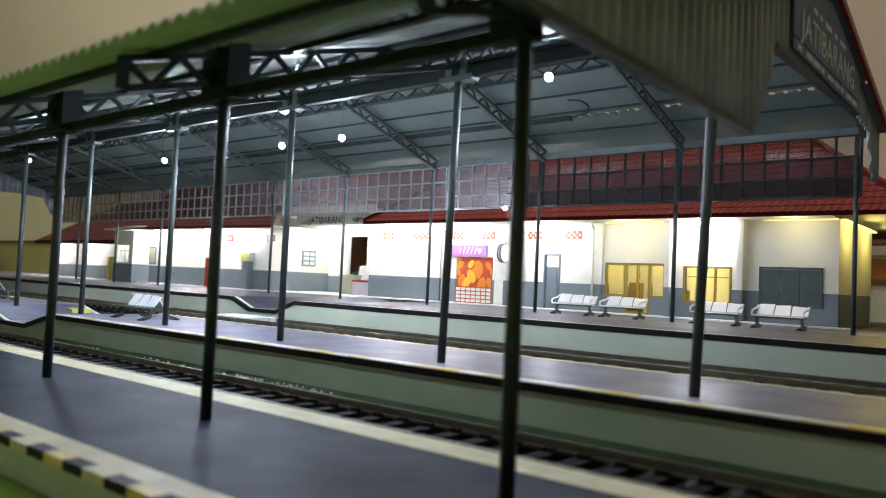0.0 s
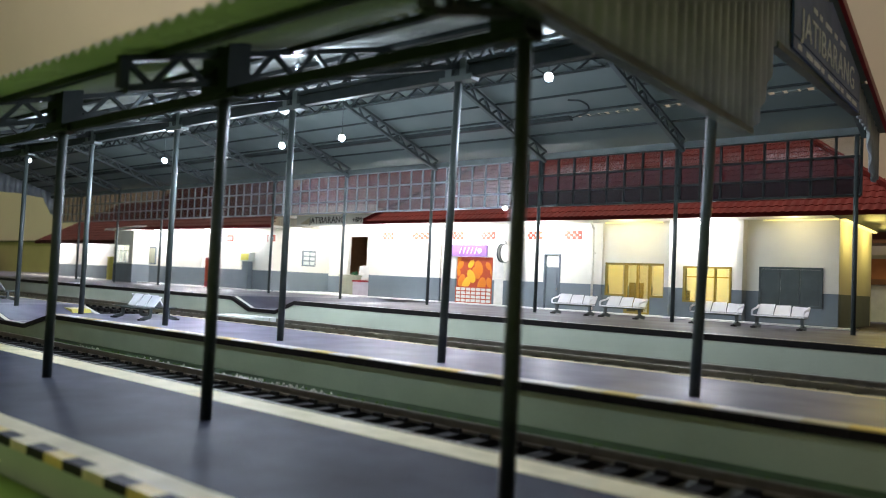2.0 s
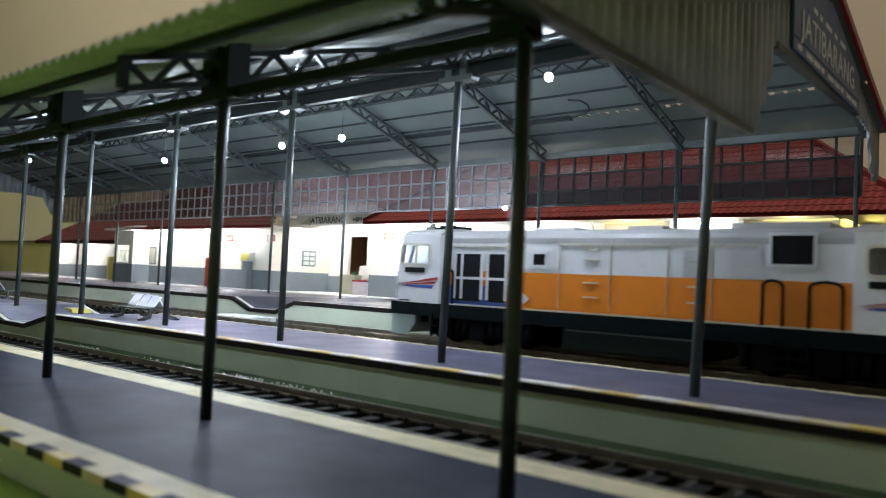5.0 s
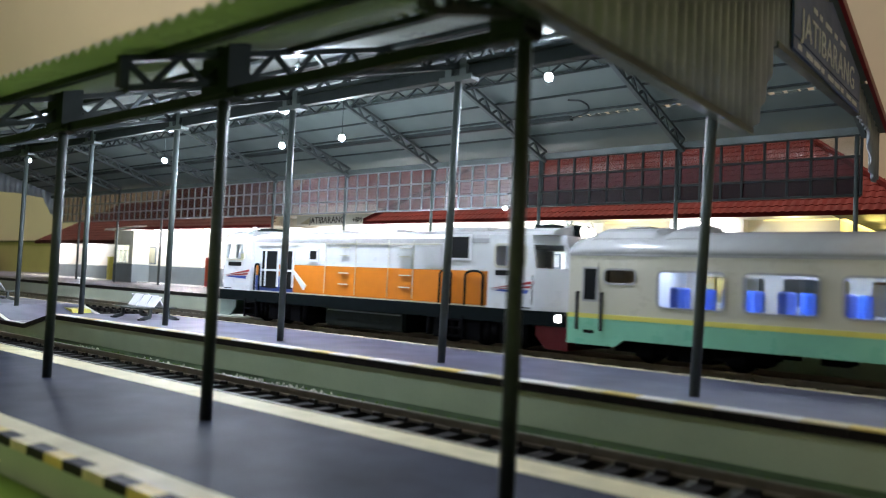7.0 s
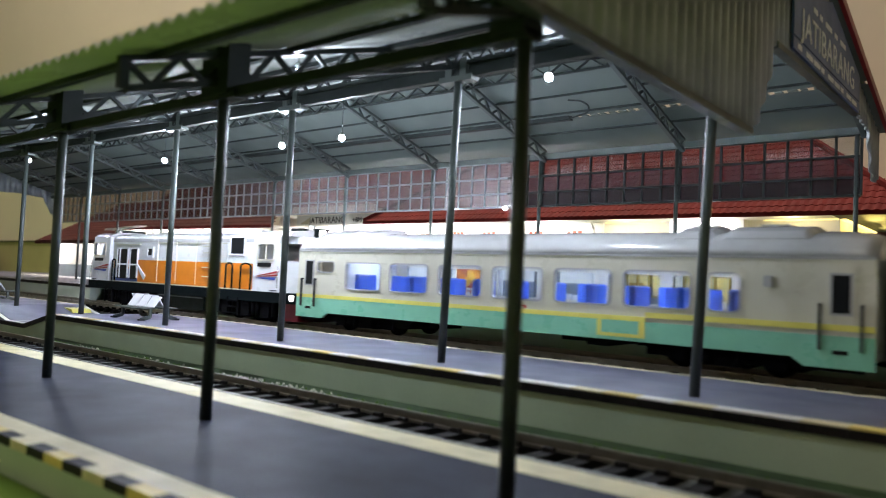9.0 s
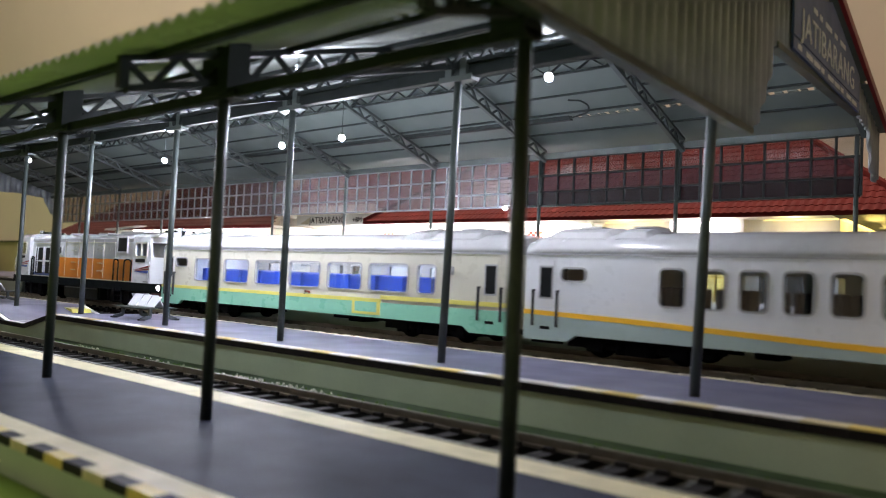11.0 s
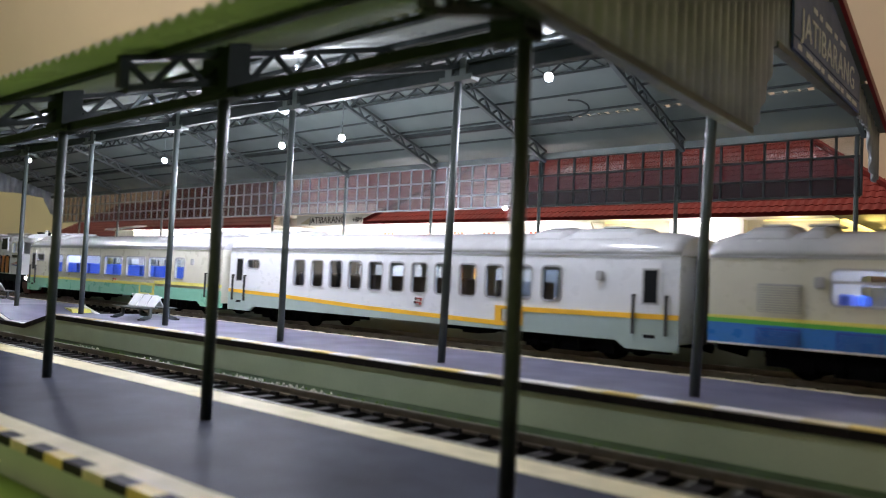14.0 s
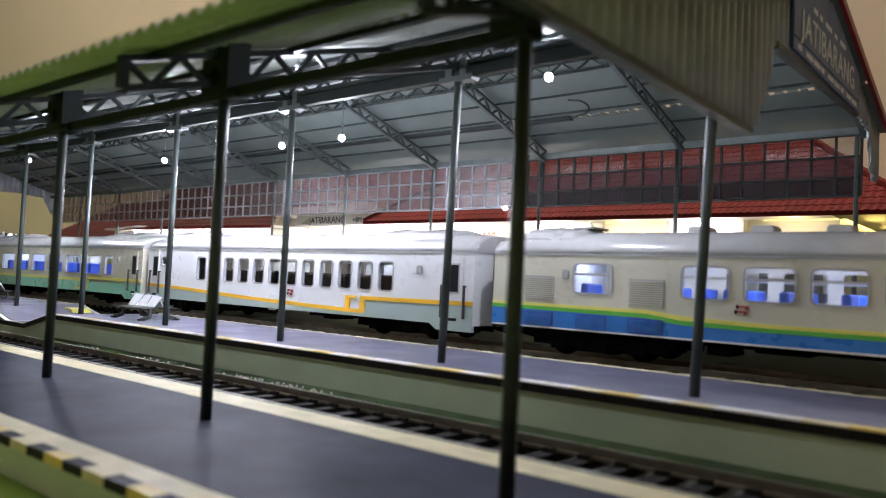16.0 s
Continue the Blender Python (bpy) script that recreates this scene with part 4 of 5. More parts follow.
for y in (31.2, 34.6):
    lamp("eaves_lamp_light", "POINT", -5.2, y, 4.35, 0.013, (1.0, 0.78, 0.2), 0.3)
for x, pw in ((-14.0, 0.008), (-7.4, 0.005)):
    t = thing("eaves_lamp", x, 29.75, 4.66, "thin yellow strip lamp under the eaves", "lamp", "lamps under the eaves")
    part("lens", B((-1.3, 1.3, -0.03, 0.03, -0.04, 0)), M["litroom"], t, "glowing yellow strip").visible_shadow = False
    lamp("eaves_lamp_light", "POINT", x, 28.95, 4.45, pw, (1.0, 0.86, 0.45), 0.3)
# small lamps on the glazing's bottom rail
for x in (-20.3, -17.5, -38.0):
    t = thing("rail_lamp", x, 25.15, 4.86, "tiny white lamp on the glazing's bottom rail", "lamp", "lamps on the glazing")
    bm = bmesh.new()
    bmesh.ops.create_uvsphere(bm, u_segments=10, v_segments=6, radius=0.09)
    part("bulb", bm, M["led"], t)

# ---- benches ----


def bench(double):
    t = thing("waiting_bench", 0, 0, 0, "three-seat silver metal bench on the platform", "bench", "waiting benches")
    rng = random.Random(5)
    sides = (1, -1) if double else (1,)
    w = 0.62 if double else 0.53
    e = 1.3 * w
    for s in sides:
        for i in range(3):
            x = -1.5 * w + i * (w + 0.01)
            bm = bmesh.new()
            prism(bm, [(-0.62 * s, 0.40), (-0.58 * s, 0.44), (-0.14 * s, 0.42), (-0.14 * s, 0.385), (-0.58 * s, 0.40)], "x", x, x + w)
            part("seat", bm, M["steel" if double else "bench"], t)
            dz, dy = rng.uniform(-0.05, 0.03), rng.uniform(-0.06, 0.04)
            top = (-0.02 * s, 0.84 + dz) if double else (0.10 + dy, 0.78 + dz)
            bm = bmesh.new()
            xc = (x + w / 2) * (0.85 if double else 1) + (0.14 * s if double else 0)
            bar(bm, (xc, -0.28 * s if double else -0.12, 0.44), (xc, *top), w * (0.82 if double else 0.97), 0.035, (0, 1, 0))
            for v in bm.verts:
                if v.co.z > 0.6:
                    v.co += Vector((rng.uniform(-0.03, 0.03), rng.uniform(-0.01, 0.01), rng.uniform(-0.035, 0.035)))
            bmesh.ops.bevel(bm, geom=bm.edges[:], offset=0.012, segments=1, affect="EDGES")
            part("backrest", bm, M["bench"], t)
    for x in (-e, e):
        for s in sides:
            bm = bmesh.new()
            bar(bm, (x, -0.34 * s, 0.40), (x * 1.03, -0.34 * s, 0.10), 0.09, 0.09, (0, 1, 0))
            bar(bm, (x * 1.03, -0.34 * s, 0.12), (x * 1.03, -0.66 * s, 0.03), 0.12, 0.06, (1, 0, 0))
            if not double:
                bar(bm, (x * 1.03, -0.34, 0.12), (x * 1.03, 0.02, 0.03), 0.12, 0.06, (1, 0, 0))
            part("leg", bm, M["steel"], t)
            foot = part("foot", B((x * 1.03 - 0.08, x * 1.03 + 0.08, -0.74 * s if s > 0 else 0.58, -0.58 if s > 0 else 0.74, 0, 0.06)), M["rubber"], t)
        if not double:
            bm = bmesh.new()
            q = [(0.08, 0.74), (-0.1, 0.66), (-0.38, 0.62), (-0.56, 0.58), (-0.62, 0.48), (-0.58, 0.42)]
            for (a, b), (c, d) in zip(q, q[1:]):
                bar(bm, (x * 1.15, a, b), (x * 1.15, c, d), 0.05, 0.05, (1, 0, 0))
            part("armrest", bm, M["bench"], t)
    part("beam", B((-1.45 * w, 1.45 * w, -0.40, -0.30, 0.34, 0.39)), M["steel"], t)
    return t


one = bench(False)
one.matrix_basis = pose(-14.6 * S, 26.2 * S, Z3 * S, 0, 0, 4)
for x, y, a in ((-12.5, 26.2, -2), (-9.05, 26.2, 1), (-7.0, 26.3, -1)):
    copy_thing(one, pose(x * S, y * S, Z3 * S, 0, 0, a))
two = bench(True)
tagged(two, "double-sided silver metal bench on the island platform")
two.matrix_basis = pose(-24.3 * S, 13.55 * S, 0, 0, 0, 3)
copy_thing(two, pose(-37.8 * S, 13.6 * S, 0, 0, 0, -4))
# crossing boards and a yellow marker
cb = thing("crossing_deck", -24.4, 17.62, 0.0, "pale grey passenger crossing boards between the rails", "crossing")
for i in range(4):
    part("board", B((-1.3, 1.3, -0.62 + i * 0.315, -0.34 + i * 0.315, -0.1, 0.08)), M["signgrey"], cb)
t = thing("yellow_marker", -32.7, 15.1, -0.3, "low yellow wedge marker on the platform", "marker")
bm = bmesh.new()
prism(bm, [(-0.5, 0), (0.5, 0), (0.35, 0.16), (-0.3, 0.2)], "y", -0.4, 0.4)
part("wedge", bm, M["tyellow"], t)
# white post by the annex
t = thing("white_post", -64.2, 27.4, Z3, "slim white post beside the annex", "post")
bm = bmesh.new()
rod(bm, (0, 0, 0), (0, 0, 3.6), 0.09, 10)
part("shaft", bm, M["white"], t)
part("base", B((-0.16, 0.16, -0.16, 0.16, 0, 0.1)), M["white"], t)
# room furniture far behind
sf = thing("wall_shelf", -7.0, 46.0, -1.05, "brown wooden shelf unit against the room wall", "shelf")
part("side_board", B((-3.4, -3.0, 0, 2.4, 0, 6.3)), M["wood"], sf)
for z in (3.7, 5.95):
    part("shelf_board", B((-3.0, 8, 0, 2.4, z, z + 0.3)), M["wood"], sf)
part("door_panel", B((-3.0, 8, 0.05, 0.25, 0, 3.68)), M["white"], sf, "white lower door")
t = thing("storage_box", -7.4, 46.3, 2.96, "orange-brown cardboard box on the shelf", "box")
part("body", B((-0.9, 1.6, 0, 1.2, 0, 1.25)), M["cardboard"], t)
part("lid", B((-0.95, 1.65, -0.05, 1.25, 1.1, 1.3)), M["bin"], t)
hg = thing("olive_hedge", -138, 45.5, -1.05, "dark olive scenic hedge strip at the layout's end", "hedge")
bm = bmesh.new()
rng = random.Random(8)
for i in range(500):
    c = Vector((rng.uniform(-18, 9), rng.uniform(-1.2, 1.2), rng.uniform(0, 3.4) * rng.uniform(0.4, 1)))
    bmesh.ops.create_icosphere(bm, subdivisions=1, radius=rng.uniform(0.3, 0.8), matrix=Matrix.Translation(c))
tagged(part("foliage", bm, M["hedge"], hg), kind="stuff")
# ---- train ----
HW = 1.45
RAILZ = 0.06


def skin(bm, x0, x1, prof):
    """Half profile (y, z) mirrored and drawn out from x0 to x1."""
    pts = [(-y, z) for y, z in prof] + [(y, z) for y, z in reversed(prof)]
    prism(bm, pts, "x", x0, x1)


def band(bm, top, bottom, y0, y1):
    """A painted band between two lines of (x, z) with the same x."""
    low = [q for i, q in enumerate(bottom) if i == 0 or q != bottom[i - 1]]
    prism(bm, low + top[::-1], "y", y0, y1)


def rounded(bm, x0, x1, z0, z1, y0, y1, r=0.12, w=0.06):
    """A rounded window frame ring."""
    def ring(o):
        q = []
        for cx, cz, a in ((x1 - r, z1 - r, 0), (x0 + r, z1 - r, 90), (x0 + r, z0 + r, 180), (x1 - r, z0 + r, 270)):
            for k in range(4):
                t = radians(a + k * 30)
                q.append((cx + (r + o) * math.cos(t), cz + (r + o) * math.sin(t)))
        return q
    i, o = ring(-0.0), ring(w)
    n = len(i)
    vs = [[bm.verts.new((u, y, v)) for u, v in q] for q in (i, o) for y in (y0, y1)]
    for k in range(n):
        l = (k + 1) % n
        bm.faces.new((vs[0][k], vs[0][l], vs[2][l], vs[2][k]))
        bm.faces.new((vs[2][k], vs[2][l], vs[3][l], vs[3][k]))
        bm.faces.new((vs[0][k], vs[1][k], vs[1][l], vs[0][l]))
        bm.faces.new((vs[1][k], vs[1][l], vs[3][l], vs[3][k]))


def bogie(parent, x, half=1.45):
    bm = B((x - half - 0.35, x + half + 0.35, -1.12, -0.95, 0.24, 0.56), (x - half - 0.35, x + half + 0.35, 0.95, 1.12, 0.24, 0.56), (x - 0.5, x + 0.5, -1.15, 1.15, 0.14, 0.6), (x - half, x + half, -0.9, 0.9, 0.2, 0.5))
    for s in (-1, 1):
        for e in (-1, 1):
            box(bm, x + e * half * 0.72 - 0.2, x + e * half * 0.72 + 0.2, s * 1.1 - 0.09, s * 1.1 + 0.09, 0.16, 0.62)
            rod(bm, (x + e * 0.35, s * 1.14, 0.16), (x + e * 0.35, s * 1.14, 0.6), 0.11, 8)
    b = part("bogie", bm, M["tblack"], parent, "black bogie frame")
    for e in (-1, 1):
        bm = bmesh.new()
        xx = x + e * half * 0.72
        for s in (-1, 1):
            rod(bm, (xx, s * 0.68, 0.42), (xx, s * 0.8, 0.42), 0.42, 18)
        rod(bm, (xx, -0.8, 0.42), (xx, 0.8, 0.42), 0.08, 8)
        part("wheelset", bm, M["tblack"], b)


def coach(name, label, wins, doors, lower, L=16.8, base="tgrey", seats=True, hood=((0.4, 3.2), (12.6, 15.6)), bars=False, vents=(), lit=True, drop=0.0, fabric="seat", lining="inner", sideboxes=(15.0,), zb=0.52):
    """A passenger coach; x runs back from its leading end, z from the rail head."""
    c = thing(name, 0, 0, 0, label, "train coach")
    zg, wt = 2.5, 0.08
    holes = [(a, b, z0, z1) for a, b, z0, z1 in wins]
    for s, nm in ((-1, "side_panel"), (1, "side_panel")):
        bm = bmesh.new()
        holed(bm, 0.0, L, zb, zg, s * HW if s < 0 else HW - wt, -HW + wt if s < 0 else HW, holes)
        part(nm, bm, M[base], c)
    if drop:
        # deeper skirts below the doors, with a sloped cut towards the bogies
        for s in (-1, 1):
            for xa, xb, xc in ((0.0, 1.25, 1.5), (L, L - 1.25, L - 1.5)):
                bm = bmesh.new()
                prism(bm, [(xa, zb - drop), (xb, zb - drop), (xc, zb), (xa, zb)], "y", min(s * (HW - wt), s * (HW + 0.03)), max(s * (HW - wt), s * (HW + 0.03)))
                part("door_skirt", bm, M[lower[0][0]], c, "deeper painted skirt below the door")
                part("door_step", B((min(xa, xb) + 0.2, max(xa, xb) - 0.2, s * (HW - 0.2), s * (HW - 0.05), zb - drop - 0.07, zb - drop)), M["tblack"], c)
    for xe in (0, L - 0.08):
        part("end_wall", B((xe, xe + 0.08, -HW + wt, HW - wt, zb, zg)), M[base], c)
    part("gangway", B((-0.14, 0.1, -0.5, 0.5, 0.5, 2.4), (L - 0.1, L + 0.14, -0.5, 0.5, 0.5, 2.4)), M["rubber"], c)
    # bellows folds on the gangways
    for xe in (-0.1, L + 0.06):
        bm = bmesh.new()
        for k in range(3):
            holed(bm, -0.62 + 0.02 * k, 0.62 - 0.02 * k, 0.55, 2.52 - 0.02 * k, xe - 0.02 + 0.04 * k, xe + 0.005 + 0.04 * k, [(-0.45, 0.45, 0.6, 2.3)])
        bm.transform(Matrix(((0, 1, 0, 0), (1, 0, 0, 0), (0, 0, 1, 0), (0, 0, 0, 1))))
        part("bellows", bm, M["rubber"], c, "black folded gangway bellows")
    part("coach_floor", B((0.08, L - 0.08, -HW + wt, HW - wt, 0.75, 0.85)), M[lining], c)
    arc = [(HW, zg), (HW - 0.04, zg + 0.16), (HW - 0.18, zg + 0.33), (HW - 0.5, zg + 0.50), (HW - 1.0, zg + 0.60)]
    bm = bmesh.new()
    pts = [(-y, z) for y, z in arc] + [(y, z) for y, z in reversed(arc)]
    prof = []
    for k, (x, q) in enumerate(((-0.02, 0.80), (0.25, 0.93), (0.7, 1.0), (L - 0.7, 1.0), (L - 0.25, 0.93), (L + 0.02, 0.80))):
        prof.append([bm.verts.new((x, y * (0.97 + 0.03 * q if q < 1 else 1), zg + (z - zg) * q)) for y, z in pts])
    for a, b in zip(prof, prof[1:]):
        for i in range(len(pts)):
            bm.faces.new((a[i], a[(i + 1) % len(pts)], b[(i + 1) % len(pts)], b[i])).smooth = i != len(pts) - 1
    bm.faces.new(prof[0])
    bm.faces.new(prof[-1])
    part("roof", bm, M["troof"], c, "glossy grey curved roof")
    part("gutter", B((0, L, -HW - 0.02, -HW + 0.02, zg - 0.03, zg + 0.02), (0, L, HW - 0.02, HW + 0.02, zg - 0.03, zg + 0.02)), M["troof"], c)
    for a, b in hood:
        if b - a > 1:
            # a long unit and a short one behind a joint, both curved down to the roof's shoulders
            cut = a + (b - a) * (0.64 if a < L / 2 else 0.36)
            u = None
            for xa, xb in ((a, cut - 0.05), (cut + 0.05, b)):
                bm = bmesh.new()
                rows = []
                for x, q in ((xa, 0.25), (xa + 0.16, 1.0), (xb - 0.16, 1.0), (xb, 0.25)):
                    rows.append([bm.verts.new((x, y, zg + z + 0.15 * q * k)) for y, z, k in ((-1.2, 0.34, 0.35), (-1.0, 0.44, 0.9), (-0.6, 0.54, 1), (0, 0.60, 1), (0.6, 0.54, 1), (1.0, 0.44, 0.9), (1.2, 0.34, 0.35))])
                    rows[-1] += [bm.verts.new((x, y, zg + 0.3)) for y in (1.2, -1.2)]
                for p, r in zip(rows, rows[1:]):
                    for k in range(9):
                        bm.faces.new((p[k], p[(k + 1) % 9], r[(k + 1) % 9], r[k]))
                bm.faces.new(rows[0])
                bm.faces.new(rows[-1])
                bmesh.ops.bevel(bm, geom=bm.edges[:], offset=0.025, segments=2, affect="EDGES")
                u = part("roof_unit", bm, M["troof"], c, "grey curved roof air unit")
                xm = (xa + xb) / 2
                part("roof_unit_panel", B((xm - 0.3, xm + 0.3, -0.45, 0.45, zg + 0.72, zg + 0.765)), M["troof"], u)
        else:
            bm = bmesh.new()
            prism(bm, [(a, zg + 0.5), (b, zg + 0.5), (b - 0.04, zg + 0.76), (a + 0.04, zg + 0.76)], "y", -0.3, 0.3)
            bmesh.ops.bevel(bm, geom=bm.edges[:], offset=0.03, segments=2, affect="EDGES")
            part("roof_vent", bm, M["troof"], c, "small grey roof ventilator")
    # weather strip above the windows and the little signal boxes on the sides
    for s in (-1, 1):
        for x in sideboxes:
            bm = B((x, x + 0.2, min(s * HW, s * (HW + 0.07)), max(s * HW, s * (HW + 0.07)), 1.88, 2.12))
            bmesh.ops.bevel(bm, geom=bm.edges[:], offset=0.025, segments=2, affect="EDGES")
            part("signal_box", bm, M["troof"], c, "small grey box on the coach side")
    for s in (-1, 1):
        for n, (a, b, z0, z1) in enumerate(wins):
            y0, y1 = (-HW - 0.02, -HW + 0.05) if s < 0 else (HW - 0.05, HW + 0.02)
            bm = bmesh.new()
            rounded(bm, a, b, z0, z1, y0, y1, 0.1, 0.045)
            if bars:
                box(bm, a, b, y0 + 0.01, y1, z0 + (z1 - z0) * 0.62, z0 + (z1 - z0) * 0.62 + 0.05)
            f = part("window", bm, M["troof"], c, "framed coach window")
            yy = s * (HW - 0.03)
            part("pane", B((a, b, yy - 0.006, yy + 0.006, z0, z1)), M["coachglass"], f).visible_shadow = False
        for a, b in doors:
            y0, y1 = (-HW - 0.025, -HW + 0.0) if s < 0 else (HW, HW + 0.025)
            d = part("door", B((a, b, y0, y1, 0.54, 2.36)), M[base], c, "narrow coach door")
            m = (a + b) / 2
            part("door_window", B((m - 0.16, m + 0.16, y0 - 0.008, y1 + 0.008, 1.42, 2.16)), M["dark"], d)
            bm = bmesh.new()
            frame_of(bm, m - 0.16, m + 0.16, 1.42, 2.16, min(y0, y1) - 0.012, max(y0, y1) + 0.012, 0.045)
            part("door_window_frame", bm, M["troof"], d)
            part("door_foot", B((m - 0.14, m + 0.14, y0 - 0.006, y1 + 0.006, 0.62, 0.7)), M["dark"], d)
            bm = bmesh.new()
            for x in (a - 0.12, b + 0.12):
                bar(bm, (x, s * (HW + 0.07), 0.7), (x, s * (HW + 0.07), 1.6), 0.06, 0.05, (1, 0, 0))
                for z in (0.72, 1.58):
                    bar(bm, (x, s * HW, z), (x, s * (HW + 0.08), z), 0.05)
            part("handrail", bm, M["rubber"], d)
    for k, (mname, top, bot) in enumerate(lower):
        for s in (-1, 1):
            o = 0.03 + 0.004 * k
            bm = bmesh.new()
            band(bm, top, bot, s * HW - (o if s < 0 else -0.001), s * HW + (-0.001 if s < 0 else o))
            part("livery_band", bm, M[mname], c, {"tyellow": "yellow", "sage": "grey-green", "mint": "mint green"}.get(mname, mname) + " painted band")
    for a, b, z0, z1, vm in vents:
        o = 0.048 if z1 < 1.1 else 0.012
        g = part("louvre_panel", B((a, b, -HW - o, -HW, z0, z1)), M["troof" if vm == "tgrey" else "navy"], c, "louvred side grille")
        n = int((z1 - z0) / 0.052)
        bm = bmesh.new()
        for i in range(n):
            zz = z0 + 0.03 + i * (z1 - z0 - 0.04) / n
            bar(bm, (a + 0.03, -HW - o - 0.01, zz), (b - 0.03, -HW - o - 0.01, zz), 0.024, 0.024)
        part("louvres", bm, M[vm], g)
    if lit:
        part("ceiling_light", B((1.9, L - 2.3, -0.16, 0.16, zg - 0.06, zg - 0.03)), M["strip"], c, "glowing white ceiling strip")
    if seats:
        for i in range(int((L - 3.9) / 1.15)):
            for y in (-0.85, 0.85):
                x = 2.05 + i * 1.15
                bm = B((x, x + 0.5, y - 0.42, y + 0.42, 0.85, 1.25), (x + 0.42, x + 0.6, y - 0.42, y + 0.42, 1.2, 1.8))
                bmesh.ops.bevel(bm, geom=bm.edges[:], offset=0.04, segments=1, affect="EDGES")
                part("passenger_seat", bm, M[fabric], c, ("blue" if fabric == "seat" else "dark") + " seat seen through the windows")
        part("partition", B((1.75, 1.82, -HW + 0.1, HW - 0.1, 0.85, 2.48), (L - 2.2, L - 2.13, -HW + 0.1, HW - 0.1, 0.85, 2.48)), M[lining], c)
    part("underframe", B((0.1, L - 0.1, -1.1, 1.1, 0.54, 0.8), (1.1, 4.9, -1.2, 1.2, 0.42, 0.6), (L - 4.9, L - 1.1, -1.2, 1.2, 0.42, 0.6)), M["tblack"], c, "black underframe")
    for x0, x1, z0 in ((5.6, 6.15, 0.36), (6.6, 7.7, 0.49), (9.9, 11.6, 0.40), (10.6, 11.2, 0.33)):
        bm = B((x0, x1, -1.25, -0.4, z0, 0.56))
        bmesh.ops.bevel(bm, geom=bm.edges[:], offset=0.03, segments=1, affect="EDGES")
        part("equipment_box", bm, M["tblack"], c, "black box hung under the floor")
    bogie(c, 2.9)
    bogie(c, L - 2.9)
    bm = bmesh.new()
    bar(bm, (-0.25, 0, 0.52), (0.4, 0, 0.4), 0.16, 0.2)
    part("coupler", bm, M["tblack"], c)
    bm = bmesh.new()
    bar(bm, (L - 0.4, 0, 0.52), (L + 0.25, 0, 0.4), 0.16, 0.2)
    part("coupler", bm, M["tblack"], c)
    return c


L = 16.8
zw = (1.34, 2.12)
c1 = coach("green_coach", "pale grey coach with mint green skirt and yellow line",
           [(0.95, 1.7, 1.84, 2.14)] + [(a, b, *zw) for a, b in ((2.28, 3.75), (4.17, 5.6), (6.05, 7.5), (7.9, 9.4), (9.8, 11.3), (11.65, 13.2), (13.62, 14.26))],
           [(0.38, 0.78), (15.95, 16.45)],
           [("mint", [(0, 0.98), (L, 0.98)], [(0, 0.52), (L, 0.52)]), ("tyellow", [(0, 1.09), (11.0, 1.09), (11.0, 1.3), (12.0, 1.3), (12.0, 1.16), (L, 1.16)][:2], [(0, 0.98), (11.0, 0.98)]),
            ("tyellow", [(11.0, 1.09), (12.2, 1.09)], [(11.0, 0.6), (12.2, 0.6)]), ("mint", [(11.12, 0.98), (12.05, 0.98)], [(11.12, 0.68), (12.05, 0.68)]), ("tyellow", [(12.2, 1.2), (L, 1.2)], [(12.2, 1.08), (L, 1.08)])], L, drop=0.17, sideboxes=(14.75,))
c2wins = [(3.6 + i * 0.877, 3.6 + i * 0.877 + 0.54, 1.36, 2.18) for i in range(12)]
c2 = coach("orange_stripe_coach", "white coach with grey-green skirt and amber stripe", [(1.05, 1.7, 1.86, 2.14)] + c2wins, [(0.4, 0.85), (15.85, 16.4)],
           [("sage", [(0, 0.98), (3, 0.9), (7, 0.74), (11.9, 0.62), (12.6, 0.62), (12.6, 1.02), (L, 1.06)], [(0, 0.52), (3, 0.52), (7, 0.52), (11.9, 0.52), (12.6, 0.52), (12.6, 0.52), (L, 0.52)]),
            ("amber", [(0, 1.1), (3, 1.02), (7, 0.86), (11.9, 0.74), (12.65, 0.74)], [(0, 0.98), (3, 0.9), (7, 0.74), (11.9, 0.62), (12.65, 0.62)]),
            ("amber", [(11.85, 1.14), (12.05, 1.14)], [(11.85, 0.66), (12.05, 0.66)]), ("amber", [(12.6, 1.14), (L, 1.18)], [(12.6, 1.02), (L, 1.06)]), ("amber", [(12.5, 1.14), (12.72, 1.14)], [(12.5, 0.66), (12.72, 0.66)]), ("amber", [(11.85, 1.14), (12.3, 1.14)], [(11.85, 1.05), (12.3, 1.05)])],
           L, base="twhite", lit=False, drop=0.17, fabric="darkseat", lining="unlitinner", sideboxes=(14.75,))
